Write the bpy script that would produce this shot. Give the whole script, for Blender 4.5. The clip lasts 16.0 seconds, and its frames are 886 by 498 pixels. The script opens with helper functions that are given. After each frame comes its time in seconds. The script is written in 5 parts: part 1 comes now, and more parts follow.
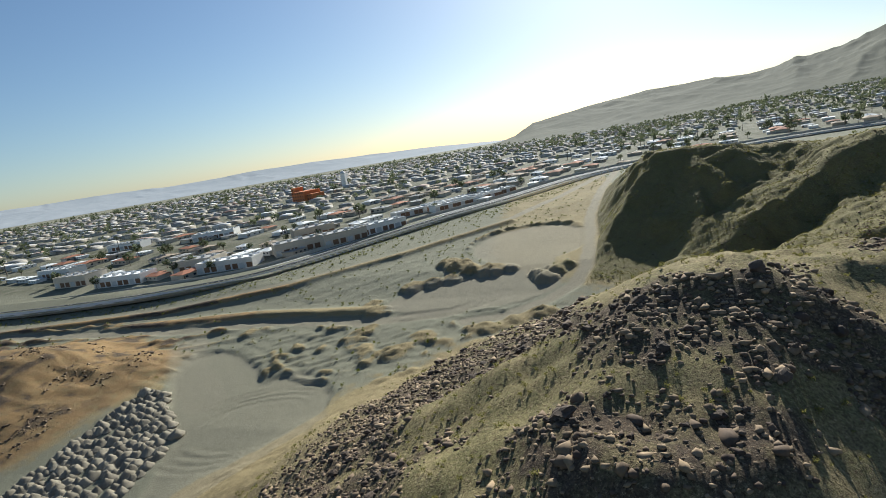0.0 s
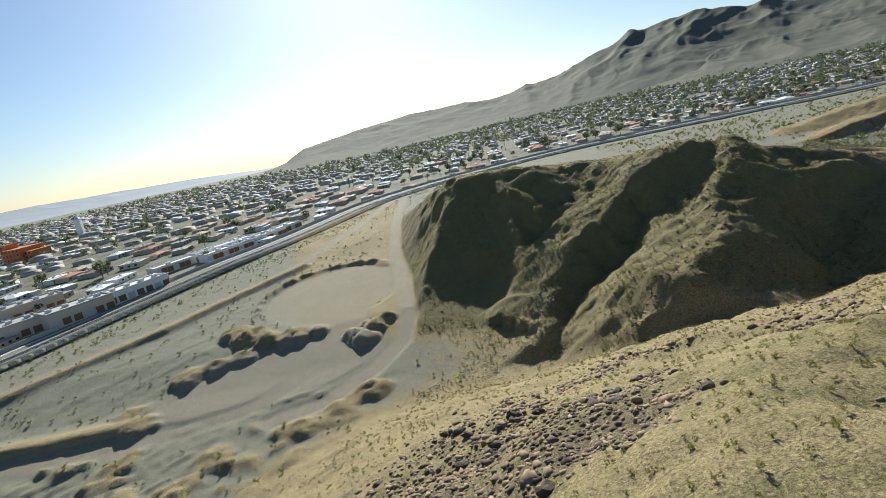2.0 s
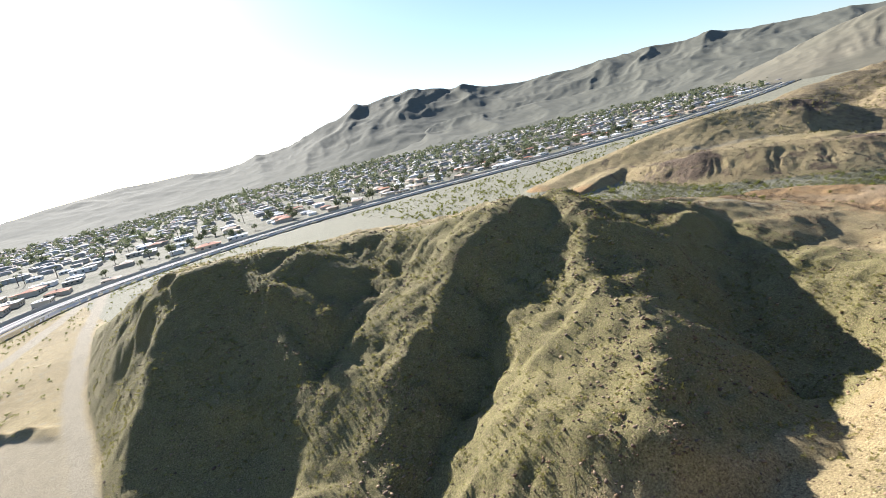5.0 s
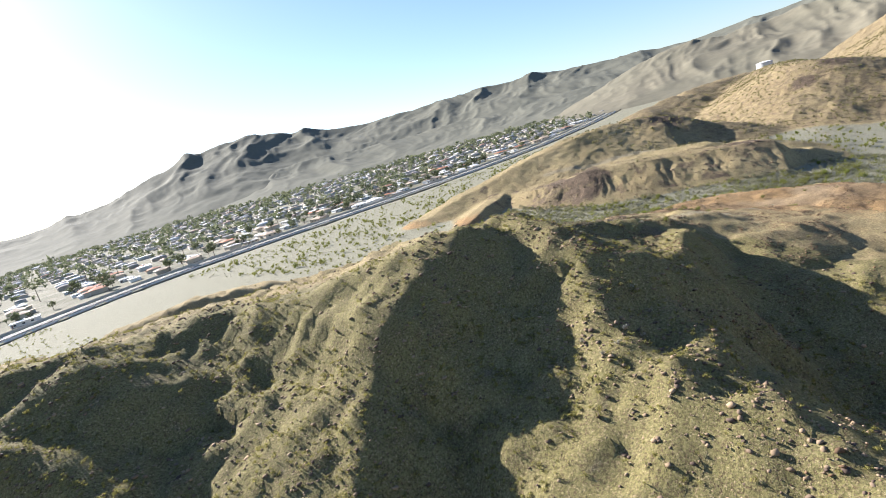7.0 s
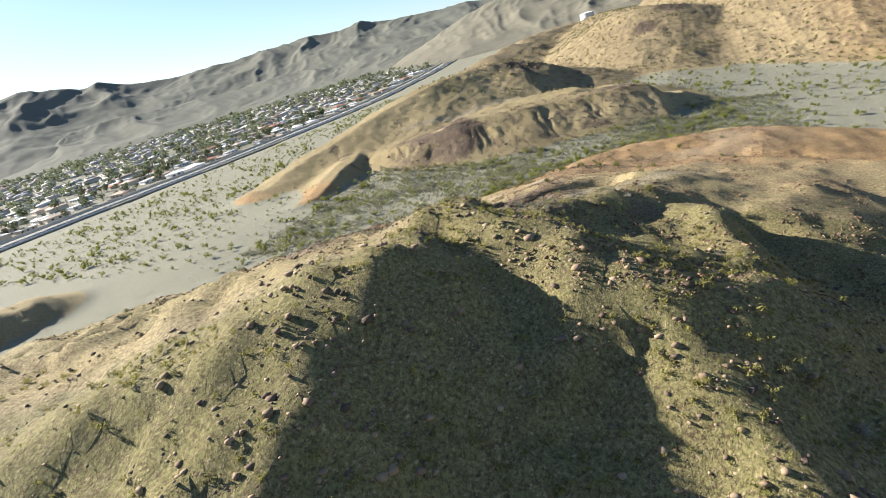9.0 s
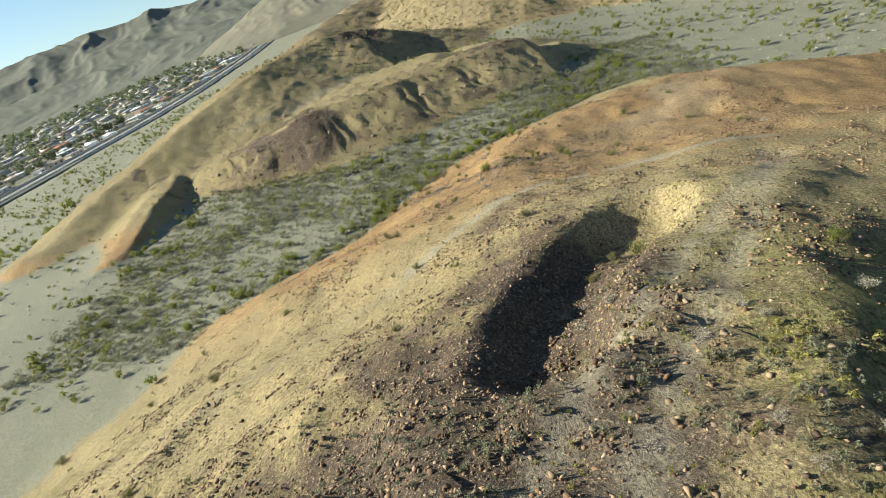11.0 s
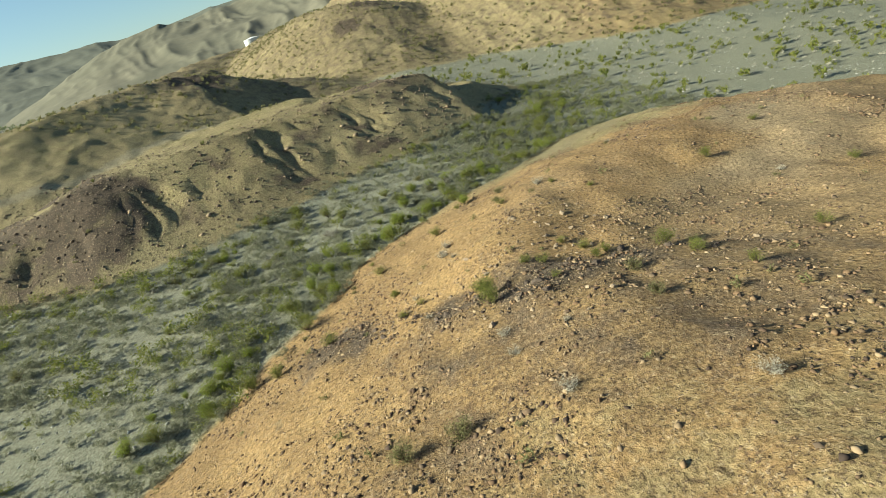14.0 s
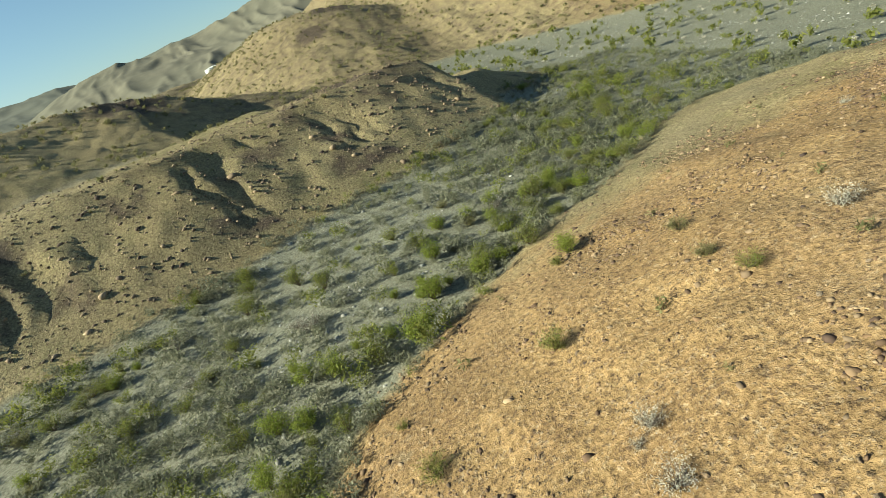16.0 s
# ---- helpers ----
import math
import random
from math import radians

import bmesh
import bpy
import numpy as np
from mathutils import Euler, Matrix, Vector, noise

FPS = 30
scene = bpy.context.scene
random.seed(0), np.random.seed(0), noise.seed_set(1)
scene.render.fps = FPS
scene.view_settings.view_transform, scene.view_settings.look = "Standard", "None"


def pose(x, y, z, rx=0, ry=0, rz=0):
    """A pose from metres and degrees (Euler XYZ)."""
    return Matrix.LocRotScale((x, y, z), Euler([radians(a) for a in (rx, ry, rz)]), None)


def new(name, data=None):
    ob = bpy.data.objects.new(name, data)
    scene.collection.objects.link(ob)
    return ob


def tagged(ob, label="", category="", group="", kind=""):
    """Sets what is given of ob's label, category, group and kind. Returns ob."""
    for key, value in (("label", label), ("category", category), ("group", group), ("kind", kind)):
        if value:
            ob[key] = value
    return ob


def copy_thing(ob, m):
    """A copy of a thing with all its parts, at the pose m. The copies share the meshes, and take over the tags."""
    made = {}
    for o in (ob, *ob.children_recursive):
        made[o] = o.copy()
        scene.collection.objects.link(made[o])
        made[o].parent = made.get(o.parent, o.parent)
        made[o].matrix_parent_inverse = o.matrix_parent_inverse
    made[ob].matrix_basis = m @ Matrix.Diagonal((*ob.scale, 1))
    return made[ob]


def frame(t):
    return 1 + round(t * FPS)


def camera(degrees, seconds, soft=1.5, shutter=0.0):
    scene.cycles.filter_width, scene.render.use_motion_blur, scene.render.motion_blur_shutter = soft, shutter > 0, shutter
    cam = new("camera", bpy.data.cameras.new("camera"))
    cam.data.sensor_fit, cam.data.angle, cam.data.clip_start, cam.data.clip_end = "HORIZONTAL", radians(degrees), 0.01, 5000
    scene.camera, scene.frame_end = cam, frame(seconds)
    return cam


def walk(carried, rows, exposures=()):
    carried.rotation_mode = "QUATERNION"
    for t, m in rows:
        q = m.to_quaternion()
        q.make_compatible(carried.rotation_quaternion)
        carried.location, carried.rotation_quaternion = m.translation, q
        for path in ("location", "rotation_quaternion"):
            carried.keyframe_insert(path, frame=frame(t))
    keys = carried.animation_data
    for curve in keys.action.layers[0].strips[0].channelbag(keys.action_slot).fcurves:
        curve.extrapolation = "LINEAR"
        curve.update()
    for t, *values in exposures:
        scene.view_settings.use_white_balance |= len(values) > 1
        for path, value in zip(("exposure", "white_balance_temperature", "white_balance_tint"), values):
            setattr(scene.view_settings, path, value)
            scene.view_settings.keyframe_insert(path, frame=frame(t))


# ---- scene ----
cam = camera(78.88, 16.0, soft=0.7)
# seconds, eye in metres, turn in degrees
PATH = [
    (0.0, 0.06, -2.13, 46.32, 79.257, 9.507, 20.76),
    (0.5, -4.1, 5.83, 47.7, 77.673, 11.28, 13.706),
    (1.0, -7.94, 13.61, 48.59, 77.245, 12.141, 8.062),
    (1.5, -10.92, 22.24, 49.0, 76.942, 11.955, 1.733),
    (2.0, -12.89, 31.01, 49.51, 77.282, 11.72, -3.358),
    (2.5, -15.62, 40.52, 49.45, 77.351, 12.599, -9.782),
    (3.0, -16.08, 52.13, 49.21, 77.001, 13.359, -15.56),
    (3.5, -14.51, 63.78, 48.66, 77.548, 12.641, -18.447),
    (4.0, -12.16, 74.76, 47.94, 78.109, 13.007, -21.505),
    (4.5, -9.22, 85.63, 47.34, 78.476, 13.515, -25.342),
    (5.0, -5.73, 96.39, 46.36, 78.609, 12.414, -31.297),
    (5.2, -4.26, 100.61, 45.85, 79.074, 12.832, -33.151),
    (7.3, 17.61, 145.69, 42.23, 78.377, 15.152, -50.87),
    (7.5, 20.39, 149.01, 42.15, 77.77, 14.87, -53.099),
    (8.0, 27.43, 156.88, 41.9, 76.37, 14.643, -58.165),
    (8.5, 34.14, 163.75, 41.48, 74.031, 15.316, -61.505),
    (8.7, 36.92, 166.42, 41.31, 72.142, 15.441, -63.04),
    (10.8, 77.29, 190.59, 40.03, 61.718, 18.635, -83.282),
    (11.0, 80.49, 192.11, 39.6, 61.194, 20.025, -85.064),
    (11.5, 88.48, 195.74, 38.41, 60.248, 22.864, -87.907),
    (12.0, 96.39, 198.63, 37.1, 59.647, 27.52, -88.532),
    (12.5, 104.69, 200.77, 35.37, 60.266, 28.221, -88.886),
    (13.0, 113.87, 202.6, 32.42, 61.032, 25.082, -92.102),
    (13.5, 122.94, 204.45, 29.38, 62.689, 20.622, -95.92),
    (14.0, 132.39, 205.72, 26.81, 63.108, 17.554, -100.424),
    (14.5, 141.91, 206.93, 24.38, 63.759, 18.006, -101.476),
    (15.0, 150.71, 207.73, 22.33, 64.613, 19.024, -101.03),
    (15.5, 159.06, 208.15, 20.38, 63.455, 21.551, -103.826),
    (16.0, 165.96, 208.37, 18.78, 63.407, 21.564, -104.478),
]
walk(cam, [(t, pose(x, y, z, rx, ry, rz)) for t, x, y, z, rx, ry, rz in PATH], [(0.0, -0.05, 6000.0, 6.0), (3.0, 0.3, 5950.0, 9.0), (5.0, 0.9, 6000.0, 15.0), (8.0, 1.03, 6100.0, 16.0), (11.0, 0.62, 6400.0, 2.0), (16.0, 0.5, 6500.0, -6.0)])

# ---- sky and sun ----
SUN_AZ, SUN_EL = -3.0, 27.0          # degrees clockwise from +y, degrees up
world = bpy.data.worlds.new("sky")
scene.world = world
world.use_nodes = True
wn = world.node_tree.nodes
sky = wn.new("ShaderNodeTexSky")
sky.sky_type, sky.sun_disc = "NISHITA", False
sky.sun_elevation, sky.sun_rotation = radians(SUN_EL), radians(SUN_AZ)
sky.dust_density, sky.air_density, sky.ozone_density = 0.5, 1.0, 3.0
wn["Background"].inputs["Strength"].default_value = 0.092
world.node_tree.links.new(sky.outputs["Color"], wn["Background"].inputs["Color"])
sun_data = bpy.data.lights.new("sun", "SUN")
sun_data.energy, sun_data.angle, sun_data.color = 8.6, radians(0.6), (1.0, 0.94, 0.82)
sun = new("sun", sun_data)
sun.rotation_euler = (radians(90 - SUN_EL), 0, radians(180 - SUN_AZ))

# ---- materials ----
def mat(name, rough=0.9, metal=0.0):
    m = bpy.data.materials.new(name)
    m.use_nodes = True
    n = m.node_tree.nodes
    b = n["Principled BSDF"]
    b.inputs["Roughness"].default_value, b.inputs["Metallic"].default_value = rough, metal
    b.inputs["Specular IOR Level"].default_value = 0.25
    return m, n, m.node_tree.links, b


def mixc(n, l, fac, a, b, mode="MIX"):
    """A colour mix node; a, b and fac are sockets or values."""
    q = n.new("ShaderNodeMix")
    q.data_type, q.blend_type = "RGBA", mode
    for key, v in ((0, fac), (6, a), (7, b)):
        if isinstance(v, bpy.types.NodeSocket):
            l.new(v, q.inputs[key])
        elif key == 0:
            q.inputs[0].default_value = v
        else:
            q.inputs[key].default_value = (*v, 1)
    return q.outputs[2]


def noise_tex(n, l, vec, scale, detail=4.0, rough=0.6, lo=0.0, hi=1.0):
    t = n.new("ShaderNodeTexNoise")
    t.inputs["Scale"].default_value, t.inputs["Detail"].default_value, t.inputs["Roughness"].default_value = scale, detail, rough
    l.new(vec, t.inputs["Vector"])
    r = n.new("ShaderNodeMapRange")
    r.inputs["From Min"].default_value, r.inputs["From Max"].default_value = lo, hi
    l.new(t.outputs["Fac"], r.inputs["Value"])
    return r.outputs["Result"]


def maths(n, l, op, a, b=0.0):
    q = n.new("ShaderNodeMath")
    q.operation = op
    for i, v in enumerate((a, b)):
        if isinstance(v, bpy.types.NodeSocket):
            l.new(v, q.inputs[i])
        else:
            q.inputs[i].default_value = v
    return q.outputs[0]


def attr(n, name):
    q = n.new("ShaderNodeAttribute")
    q.attribute_name = name
    return q.outputs["Fac"]


def simple(name, col, col2=None, scale=1.0, rough=0.9, bump=0.0, metal=0.0, by_object=False):
    """A plain surface with two tones of grain, and a step of tone from thing to thing."""
    m, n, l, b = mat(name, rough, metal)
    tc = n.new("ShaderNodeTexCoord")
    vec = tc.outputs["Object"]
    c2 = col2 or tuple(v * 0.7 for v in col)
    f = noise_tex(n, l, vec, scale, 6, 0.65, 0.3, 0.7)
    c = mixc(n, l, f, col, c2)
    g = noise_tex(n, l, vec, scale * 9, 3, 0.6, 0.25, 0.75)
    c = mixc(n, l, 0.3, c, mixc(n, l, g, tuple(v * 0.6 for v in col), tuple(min(1, v * 1.3) for v in col)))
    if by_object:
        o = n.new("ShaderNodeObjectInfo")
        h = n.new("ShaderNodeHueSaturation")
        r = n.new("ShaderNodeMapRange")
        r.inputs["To Min"].default_value, r.inputs["To Max"].default_value = 0.75, 1.2
        l.new(o.outputs["Random"], r.inputs["Value"])
        l.new(r.outputs["Result"], h.inputs["Value"])
        l.new(c, h.inputs["Color"])
        c = h.outputs["Color"]
    l.new(c, b.inputs["Base Color"])
    if bump:
        bp = n.new("ShaderNodeBump")
        bp.inputs["Strength"].default_value, bp.inputs["Distance"].default_value = 0.6, bump
        l.new(g, bp.inputs["Height"])
        l.new(bp.outputs["Normal"], b.inputs["Normal"])
    return m


def ground_material():
    m, n, l, b = mat("desert_ground", 0.95)
    b.inputs["Specular IOR Level"].default_value = 0.1
    vec = n.new("ShaderNodeNewGeometry").outputs["Position"]
    big = noise_tex(n, l, vec, 0.035, 5, 0.6, 0.35, 0.65)
    mid = noise_tex(n, l, vec, 0.35, 5, 0.65, 0.3, 0.7)
    fine = noise_tex(n, l, vec, 4.0, 5, 0.75, 0.32, 0.68)
    soil = mixc(n, l, big, (0.31, 0.25, 0.13), (0.235, 0.185, 0.095))
    red = mixc(n, l, mid, (0.375, 0.245, 0.11), (0.25, 0.155, 0.07))
    blotch = noise_tex(n, l, vec, 0.13, 5, 0.7, 0.42, 0.6)
    red = mixc(n, l, maths(n, l, "MULTIPLY", blotch, 0.65), red, (0.20, 0.125, 0.06))
    sand = mixc(n, l, mid, (0.24, 0.232, 0.168), (0.17, 0.168, 0.12))
    grass = mixc(n, l, mid, (0.215, 0.192, 0.077), (0.122, 0.108, 0.05))
    rock = mixc(n, l, mid, (0.055, 0.044, 0.034), (0.105, 0.077, 0.054))
    track = mixc(n, l, mid, (0.285, 0.252, 0.182), (0.235, 0.207, 0.152))

    def worn(name, lo=0.25):
        a = maths(n, l, "ADD", attr(n, name), maths(n, l, "MULTIPLY", maths(n, l, "SUBTRACT", mid, 0.5), 0.7))
        r = n.new("ShaderNodeMapRange")
        r.inputs["From Min"].default_value, r.inputs["From Max"].default_value = lo, 0.75
        l.new(a, r.inputs["Value"])
        return r.outputs["Result"]
    c = mixc(n, l, worn("red"), soil, red)
    c = mixc(n, l, worn("grass"), c, grass)
    c = mixc(n, l, worn("sand"), c, sand)
    block = noise_tex(n, l, vec, 0.045, 6, 0.75, 0.35, 0.65)
    c = mixc(n, l, attr(n, "town"), c, mixc(n, l, block, (0.085, 0.09, 0.055), (0.20, 0.19, 0.145)))
    c = mixc(n, l, worn("rock"), c, rock)
    c = mixc(n, l, attr(n, "track"), c, track)
    # gravel: dark and pale stones in the soil
    v = n.new("ShaderNodeTexVoronoi")
    v.inputs["Scale"].default_value = 6.5
    wob = n.new("ShaderNodeTexNoise")
    wob.inputs["Scale"].default_value, wob.inputs["Detail"].default_value = 9.0, 3.0
    l.new(vec, wob.inputs["Vector"])
    bent = n.new("ShaderNodeVectorMath")
    bent.operation = "MULTIPLY_ADD"
    bent.inputs[1].default_value = (0.22, 0.22, 0.22)
    l.new(wob.outputs["Color"], bent.inputs[0])
    l.new(vec, bent.inputs[2])
    l.new(bent.outputs[0], v.inputs["Vector"])
    stony = maths(n, l, "MULTIPLY", attr(n, "stony"), noise_tex(n, l, vec, 0.22, 5, 0.65, 0.36, 0.58))
    sep = n.new("ShaderNodeSeparateColor")
    l.new(v.outputs["Color"], sep.inputs[0])
    near_c = n.new("ShaderNodeMapRange")
    near_c.inputs["From Min"].default_value, near_c.inputs["From Max"].default_value = 0.42, 0.25
    l.new(v.outputs["Distance"], near_c.inputs["Value"])
    stone = maths(n, l, "MULTIPLY", near_c.outputs["Result"], maths(n, l, "GREATER_THAN", sep.outputs[0], 0.5))
    stone = maths(n, l, "MULTIPLY", stone, stony)
    c = mixc(n, l, maths(n, l, "MULTIPLY", stone, 0.9), c, mixc(n, l, sep.outputs[1], (0.04, 0.028, 0.022), (0.34, 0.25, 0.16)))
    v2 = n.new("ShaderNodeTexVoronoi")
    v2.inputs["Scale"].default_value = 4.2
    l.new(bent.outputs[0], v2.inputs["Vector"])
    sep2 = n.new("ShaderNodeSeparateColor")
    l.new(v2.outputs["Color"], sep2.inputs[0])
    near_2 = n.new("ShaderNodeMapRange")
    near_2.inputs["From Min"].default_value, near_2.inputs["From Max"].default_value = 0.36, 0.2
    l.new(v2.outputs["Distance"], near_2.inputs["Value"])
    rubble = maths(n, l, "MULTIPLY", near_2.outputs["Result"], maths(n, l, "GREATER_THAN", sep2.outputs[0], 0.8))
    rubble = maths(n, l, "MULTIPLY", rubble, stony)
    c = mixc(n, l, maths(n, l, "MULTIPLY", rubble, 0.75), c, mixc(n, l, sep2.outputs[1], (0.055, 0.04, 0.03), (0.24, 0.17, 0.10)))
    # clods and pebbles, dark and pale
    clod = maths(n, l, "MULTIPLY", noise_tex(n, l, vec, 3.2, 4, 0.8, 0.535, 0.6), attr(n, "stony"))
    c = mixc(n, l, maths(n, l, "MULTIPLY", clod, 0.7), c, (0.085, 0.055, 0.035))
    chip = maths(n, l, "MULTIPLY", noise_tex(n, l, bent.outputs[0], 4.1, 4, 0.8, 0.56, 0.63), attr(n, "stony"))
    c = mixc(n, l, maths(n, l, "MULTIPLY", chip, 0.5), c, (0.44, 0.34, 0.21))
    c = mixc(n, l, 0.75, c, mixc(n, l, fine, (0.12, 0.12, 0.12), (0.85, 0.85, 0.85)), "OVERLAY")
    c = mixc(n, l, 0.25, c, mixc(n, l, mid, (0.2, 0.2, 0.2), (0.8, 0.8, 0.8)), "OVERLAY")
    l.new(c, b.inputs["Base Color"])
    bp = n.new("ShaderNodeBump")
    bp.inputs["Strength"].default_value, bp.inputs["Distance"].default_value = 0.8, 0.2
    hgt = maths(n, l, "ADD", maths(n, l, "MULTIPLY", fine, 0.3), maths(n, l, "MULTIPLY", stone, 0.3))
    hgt = maths(n, l, "ADD", hgt, maths(n, l, "MULTIPLY", mid, 0.25))
    hgt = maths(n, l, "ADD", hgt, maths(n, l, "MULTIPLY", rubble, 0.4))
    l.new(hgt, bp.inputs["Height"])
    l.new(bp.outputs["Normal"], b.inputs["Normal"])
    return m


GROUND = ground_material()

# ---- lie of the land ----
# TERRAIN BEGIN
def lattice(ix, iy, seed):
    h = (ix.astype(np.int64) * 374761393 + iy.astype(np.int64) * 668265263 + seed * 974711) & 0xFFFFFFFF
    h = ((h ^ (h >> 13)) * 1274126177) & 0xFFFFFFFF
    return ((h ^ (h >> 16)) & 0xFFFF) / 65535.0


def vnoise(x, y, seed=0):
    """Smooth value noise, 0 to 1."""
    fx, fy = np.floor(x), np.floor(y)
    u, v = x - fx, y - fy
    u, v = u * u * u * (u * (u * 6 - 15) + 10), v * v * v * (v * (v * 6 - 15) + 10)
    a, b = lattice(fx, fy, seed), lattice(fx + 1, fy, seed)
    c, d = lattice(fx, fy + 1, seed), lattice(fx + 1, fy + 1, seed)
    return (a * (1 - u) + b * u) * (1 - v) + (c * (1 - u) + d * u) * v


def fbm(x, y, octaves=4, seed=0, gain=0.5):
    out, amp, tot = 0.0, 1.0, 0.0
    for k in range(octaves):
        out = out + amp * vnoise(x * 2 ** k + 17.3 * k, y * 2 ** k - 9.1 * k, seed + k)
        tot += amp
        amp *= gain
    return out / tot


def ridged(x, y, octaves=4, seed=0):
    out, amp, tot = 0.0, 1.0, 0.0
    for k in range(octaves):
        out = out + amp * (1 - np.abs(2 * vnoise(x * 2 ** k + 5.7 * k, y * 2 ** k + 3.3 * k, seed + k) - 1))
        tot += amp
        amp *= 0.5
    return out / tot


def smooth(a, b, v):
    s = np.clip((v - a) / (b - a), 0, 1)
    return s * s * (3 - 2 * s)


def smax(a, b, k=2.0):
    return 0.5 * (a + b + np.sqrt((a - b) ** 2 + k * k))


def smin(a, b, k=2.0):
    return 0.5 * (a + b - np.sqrt((a - b) ** 2 + k * k))


def along(x, y, pts):
    """For each place: distance to the polyline, side (+1 to the left of its way) and its other columns there."""
    best = np.full(np.shape(x), 1e9)
    side = np.ones(np.shape(x))
    cols = [np.zeros(np.shape(x)) for _ in range(len(pts[0]) - 2)]
    way = [(q[0] - p[0], q[1] - p[1]) for p, q in zip(pts[:-1], pts[1:])]
    for k, (p, q) in enumerate(zip(pts[:-1], pts[1:])):
        dx, dy = way[k]
        raw = ((x - p[0]) * dx + (y - p[1]) * dy) / (dx * dx + dy * dy)
        s = np.clip(raw, 0, 1)
        d = np.hypot(x - p[0] - s * dx, y - p[1] - s * dy)
        m = d < best
        lat = ((x - p[0]) * -dy + (y - p[1]) * dx) / math.hypot(dx, dy)
        here = np.sign(lat)
        if k == 0:
            here = np.where(raw < 0, lat / np.maximum(d, 1e-6), here)
        if k == len(way) - 1:
            here = np.where(raw > 1, lat / np.maximum(d, 1e-6), here)
        if k:
            turn = np.sign(way[k - 1][0] * dy - way[k - 1][1] * dx)
            here = np.where((raw < 0) & (turn != 0), -turn, here)
        if k < len(way) - 1:
            turn = np.sign(dx * way[k + 1][1] - dy * way[k + 1][0])
            here = np.where((raw > 1) & (turn != 0), -turn, here)
        best = np.where(m, d, best)
        side = np.where(m, here, side)
        for c in range(len(cols)):
            cols[c] = np.where(m, p[2 + c] + s * (q[2 + c] - p[2 + c]), cols[c])
    return best, side, cols


def ridge(x, y, pts, left, right, flat=2.0, ease=3.0, reach=1e9):
    """Height of a ridge: its crest less the fall to either side; a fourth column gives the right side's fall from place to place."""
    if left == right and len(pts[0]) == 3:
        out = -1e9
        for p, q in zip(pts[:-1], pts[1:]):
            dx, dy = q[0] - p[0], q[1] - p[1]
            s = np.clip(((x - p[0]) * dx + (y - p[1]) * dy) / (dx * dx + dy * dy), 0, 1)
            d = np.hypot(x - p[0] - s * dx, y - p[1] - s * dy)
            out = np.maximum(out, p[2] + s * (q[2] - p[2]) - left * np.maximum(0.0, np.sqrt(d * d + ease * ease) - ease - flat))
        return out
    d, side, cols = along(x, y, pts)
    w = 0.5 + 0.5 * side
    r = np.maximum(0.0, np.sqrt(d * d + ease * ease) - ease - flat)
    if len(cols) > 1:
        return cols[0] - w * left * r * r / (r + 25.0) - (1 - w) * (cols[1] * smin(r, 38.0 + 0 * r, 6.0) + 0.2 * np.maximum(r - 38.0, 0))
    return cols[0] - (w * left + (1 - w) * right) * r - 0.6 * np.maximum(r - reach, 0.0)


BASE_Y = [-400, 0, 35, 90, 130, 150, 170, 190, 215, 257, 305, 330, 490, 600, 870, 4000]
BASE_Z = [-34, -26, -20, -12, -9, -7, -4.5, -1.2, 0.3, 2.3, 5, 5.6, 8, 11, 14, 16]
CREST_A = [(-80, -60, -6), (-34, 5, 12), (-2, 30, 26.5), (3, 50, 30.5), (11, 61, 28.5), (42, 72, 27), (75, 90, 20), (100, 115, 12.5), (125, 142, 8), (139, 165, 8.5)]
SPUR_A = [(3, 50, 30.5), (-9, 81, 17.5), (-20, 108, 3.5), (-30, 128, -7)]
CREST_B = [(-24, 345, 5, 0.45), (-16, 300, 13, 0.6), (-8, 262, 23, 0.75), (-5, 234, 30, 0.78), (12, 230, 30.2, 0.78), (27, 226, 29, 0.78), (37, 229, 27.3, 0.72), (48, 222, 26.8, 0.72), (56, 209, 27.6, 0.75), (62, 199, 29, 0.9), (68, 192, 30.3, 1.0), (78, 193, 27.2, 0.85), (90, 188, 23.6, 0.8), (106, 185, 20.5, 0.75), (122, 181, 16, 0.6), (134, 175, 11, 0.4)]
BANK_1 = [(-215, 151, -5.4), (-150, 157, -4.2), (-98, 156, -4.4)]
BANK_2 = [(-300, 149, -5.2), (-205, 164, -3.4), (-152, 183, -0.6), (-112, 216, 2.0), (-72, 266, 4.4)]
RIB_1 = [(66.1, 192.6, 30.5), (51.2, 188.8, 26.2), (45.6, 187.7, 20.9), (26.8, 177.0, 12.5), (14.7, 163.9, 2.5), (9.0, 152.7, -2.4), (-6.1, 148.4, -6.7)]
RIB_2 = [(79.5, 190.3, 29.6), (71.2, 173.9, 26.0), (60.7, 168.0, 19.4), (53.9, 148.7, 15.4), (35.4, 134.1, 10.6), (29.0, 129.1, -2.2)]
RIB_3 = [(66.7, 162.4, 17.2), (45.0, 146.7, 11.7), (56.1, 138.2, 7.0)]
RIB_4 = [(13.5, 232.2, 29.8), (15.9, 212.0, 25.1), (7.5, 208.5, 15.9), (6.1, 215.2, 6.2)]
RIB_5 = [(27.0, 221.1, 29.5), (13.9, 215.9, 24.5), (13.7, 186.3, 9.5)]
RIB_6 = [(-2.6, 235.2, 30.5), (-15.0, 241.6, 20.7), (-33.2, 232.7, 11.1)]
RIB_7 = [(43.6, 225.3, 27.0), (38.6, 199.8, 19.4), (21.6, 198.1, 15.9), (14.6, 199.5, 7.1)]
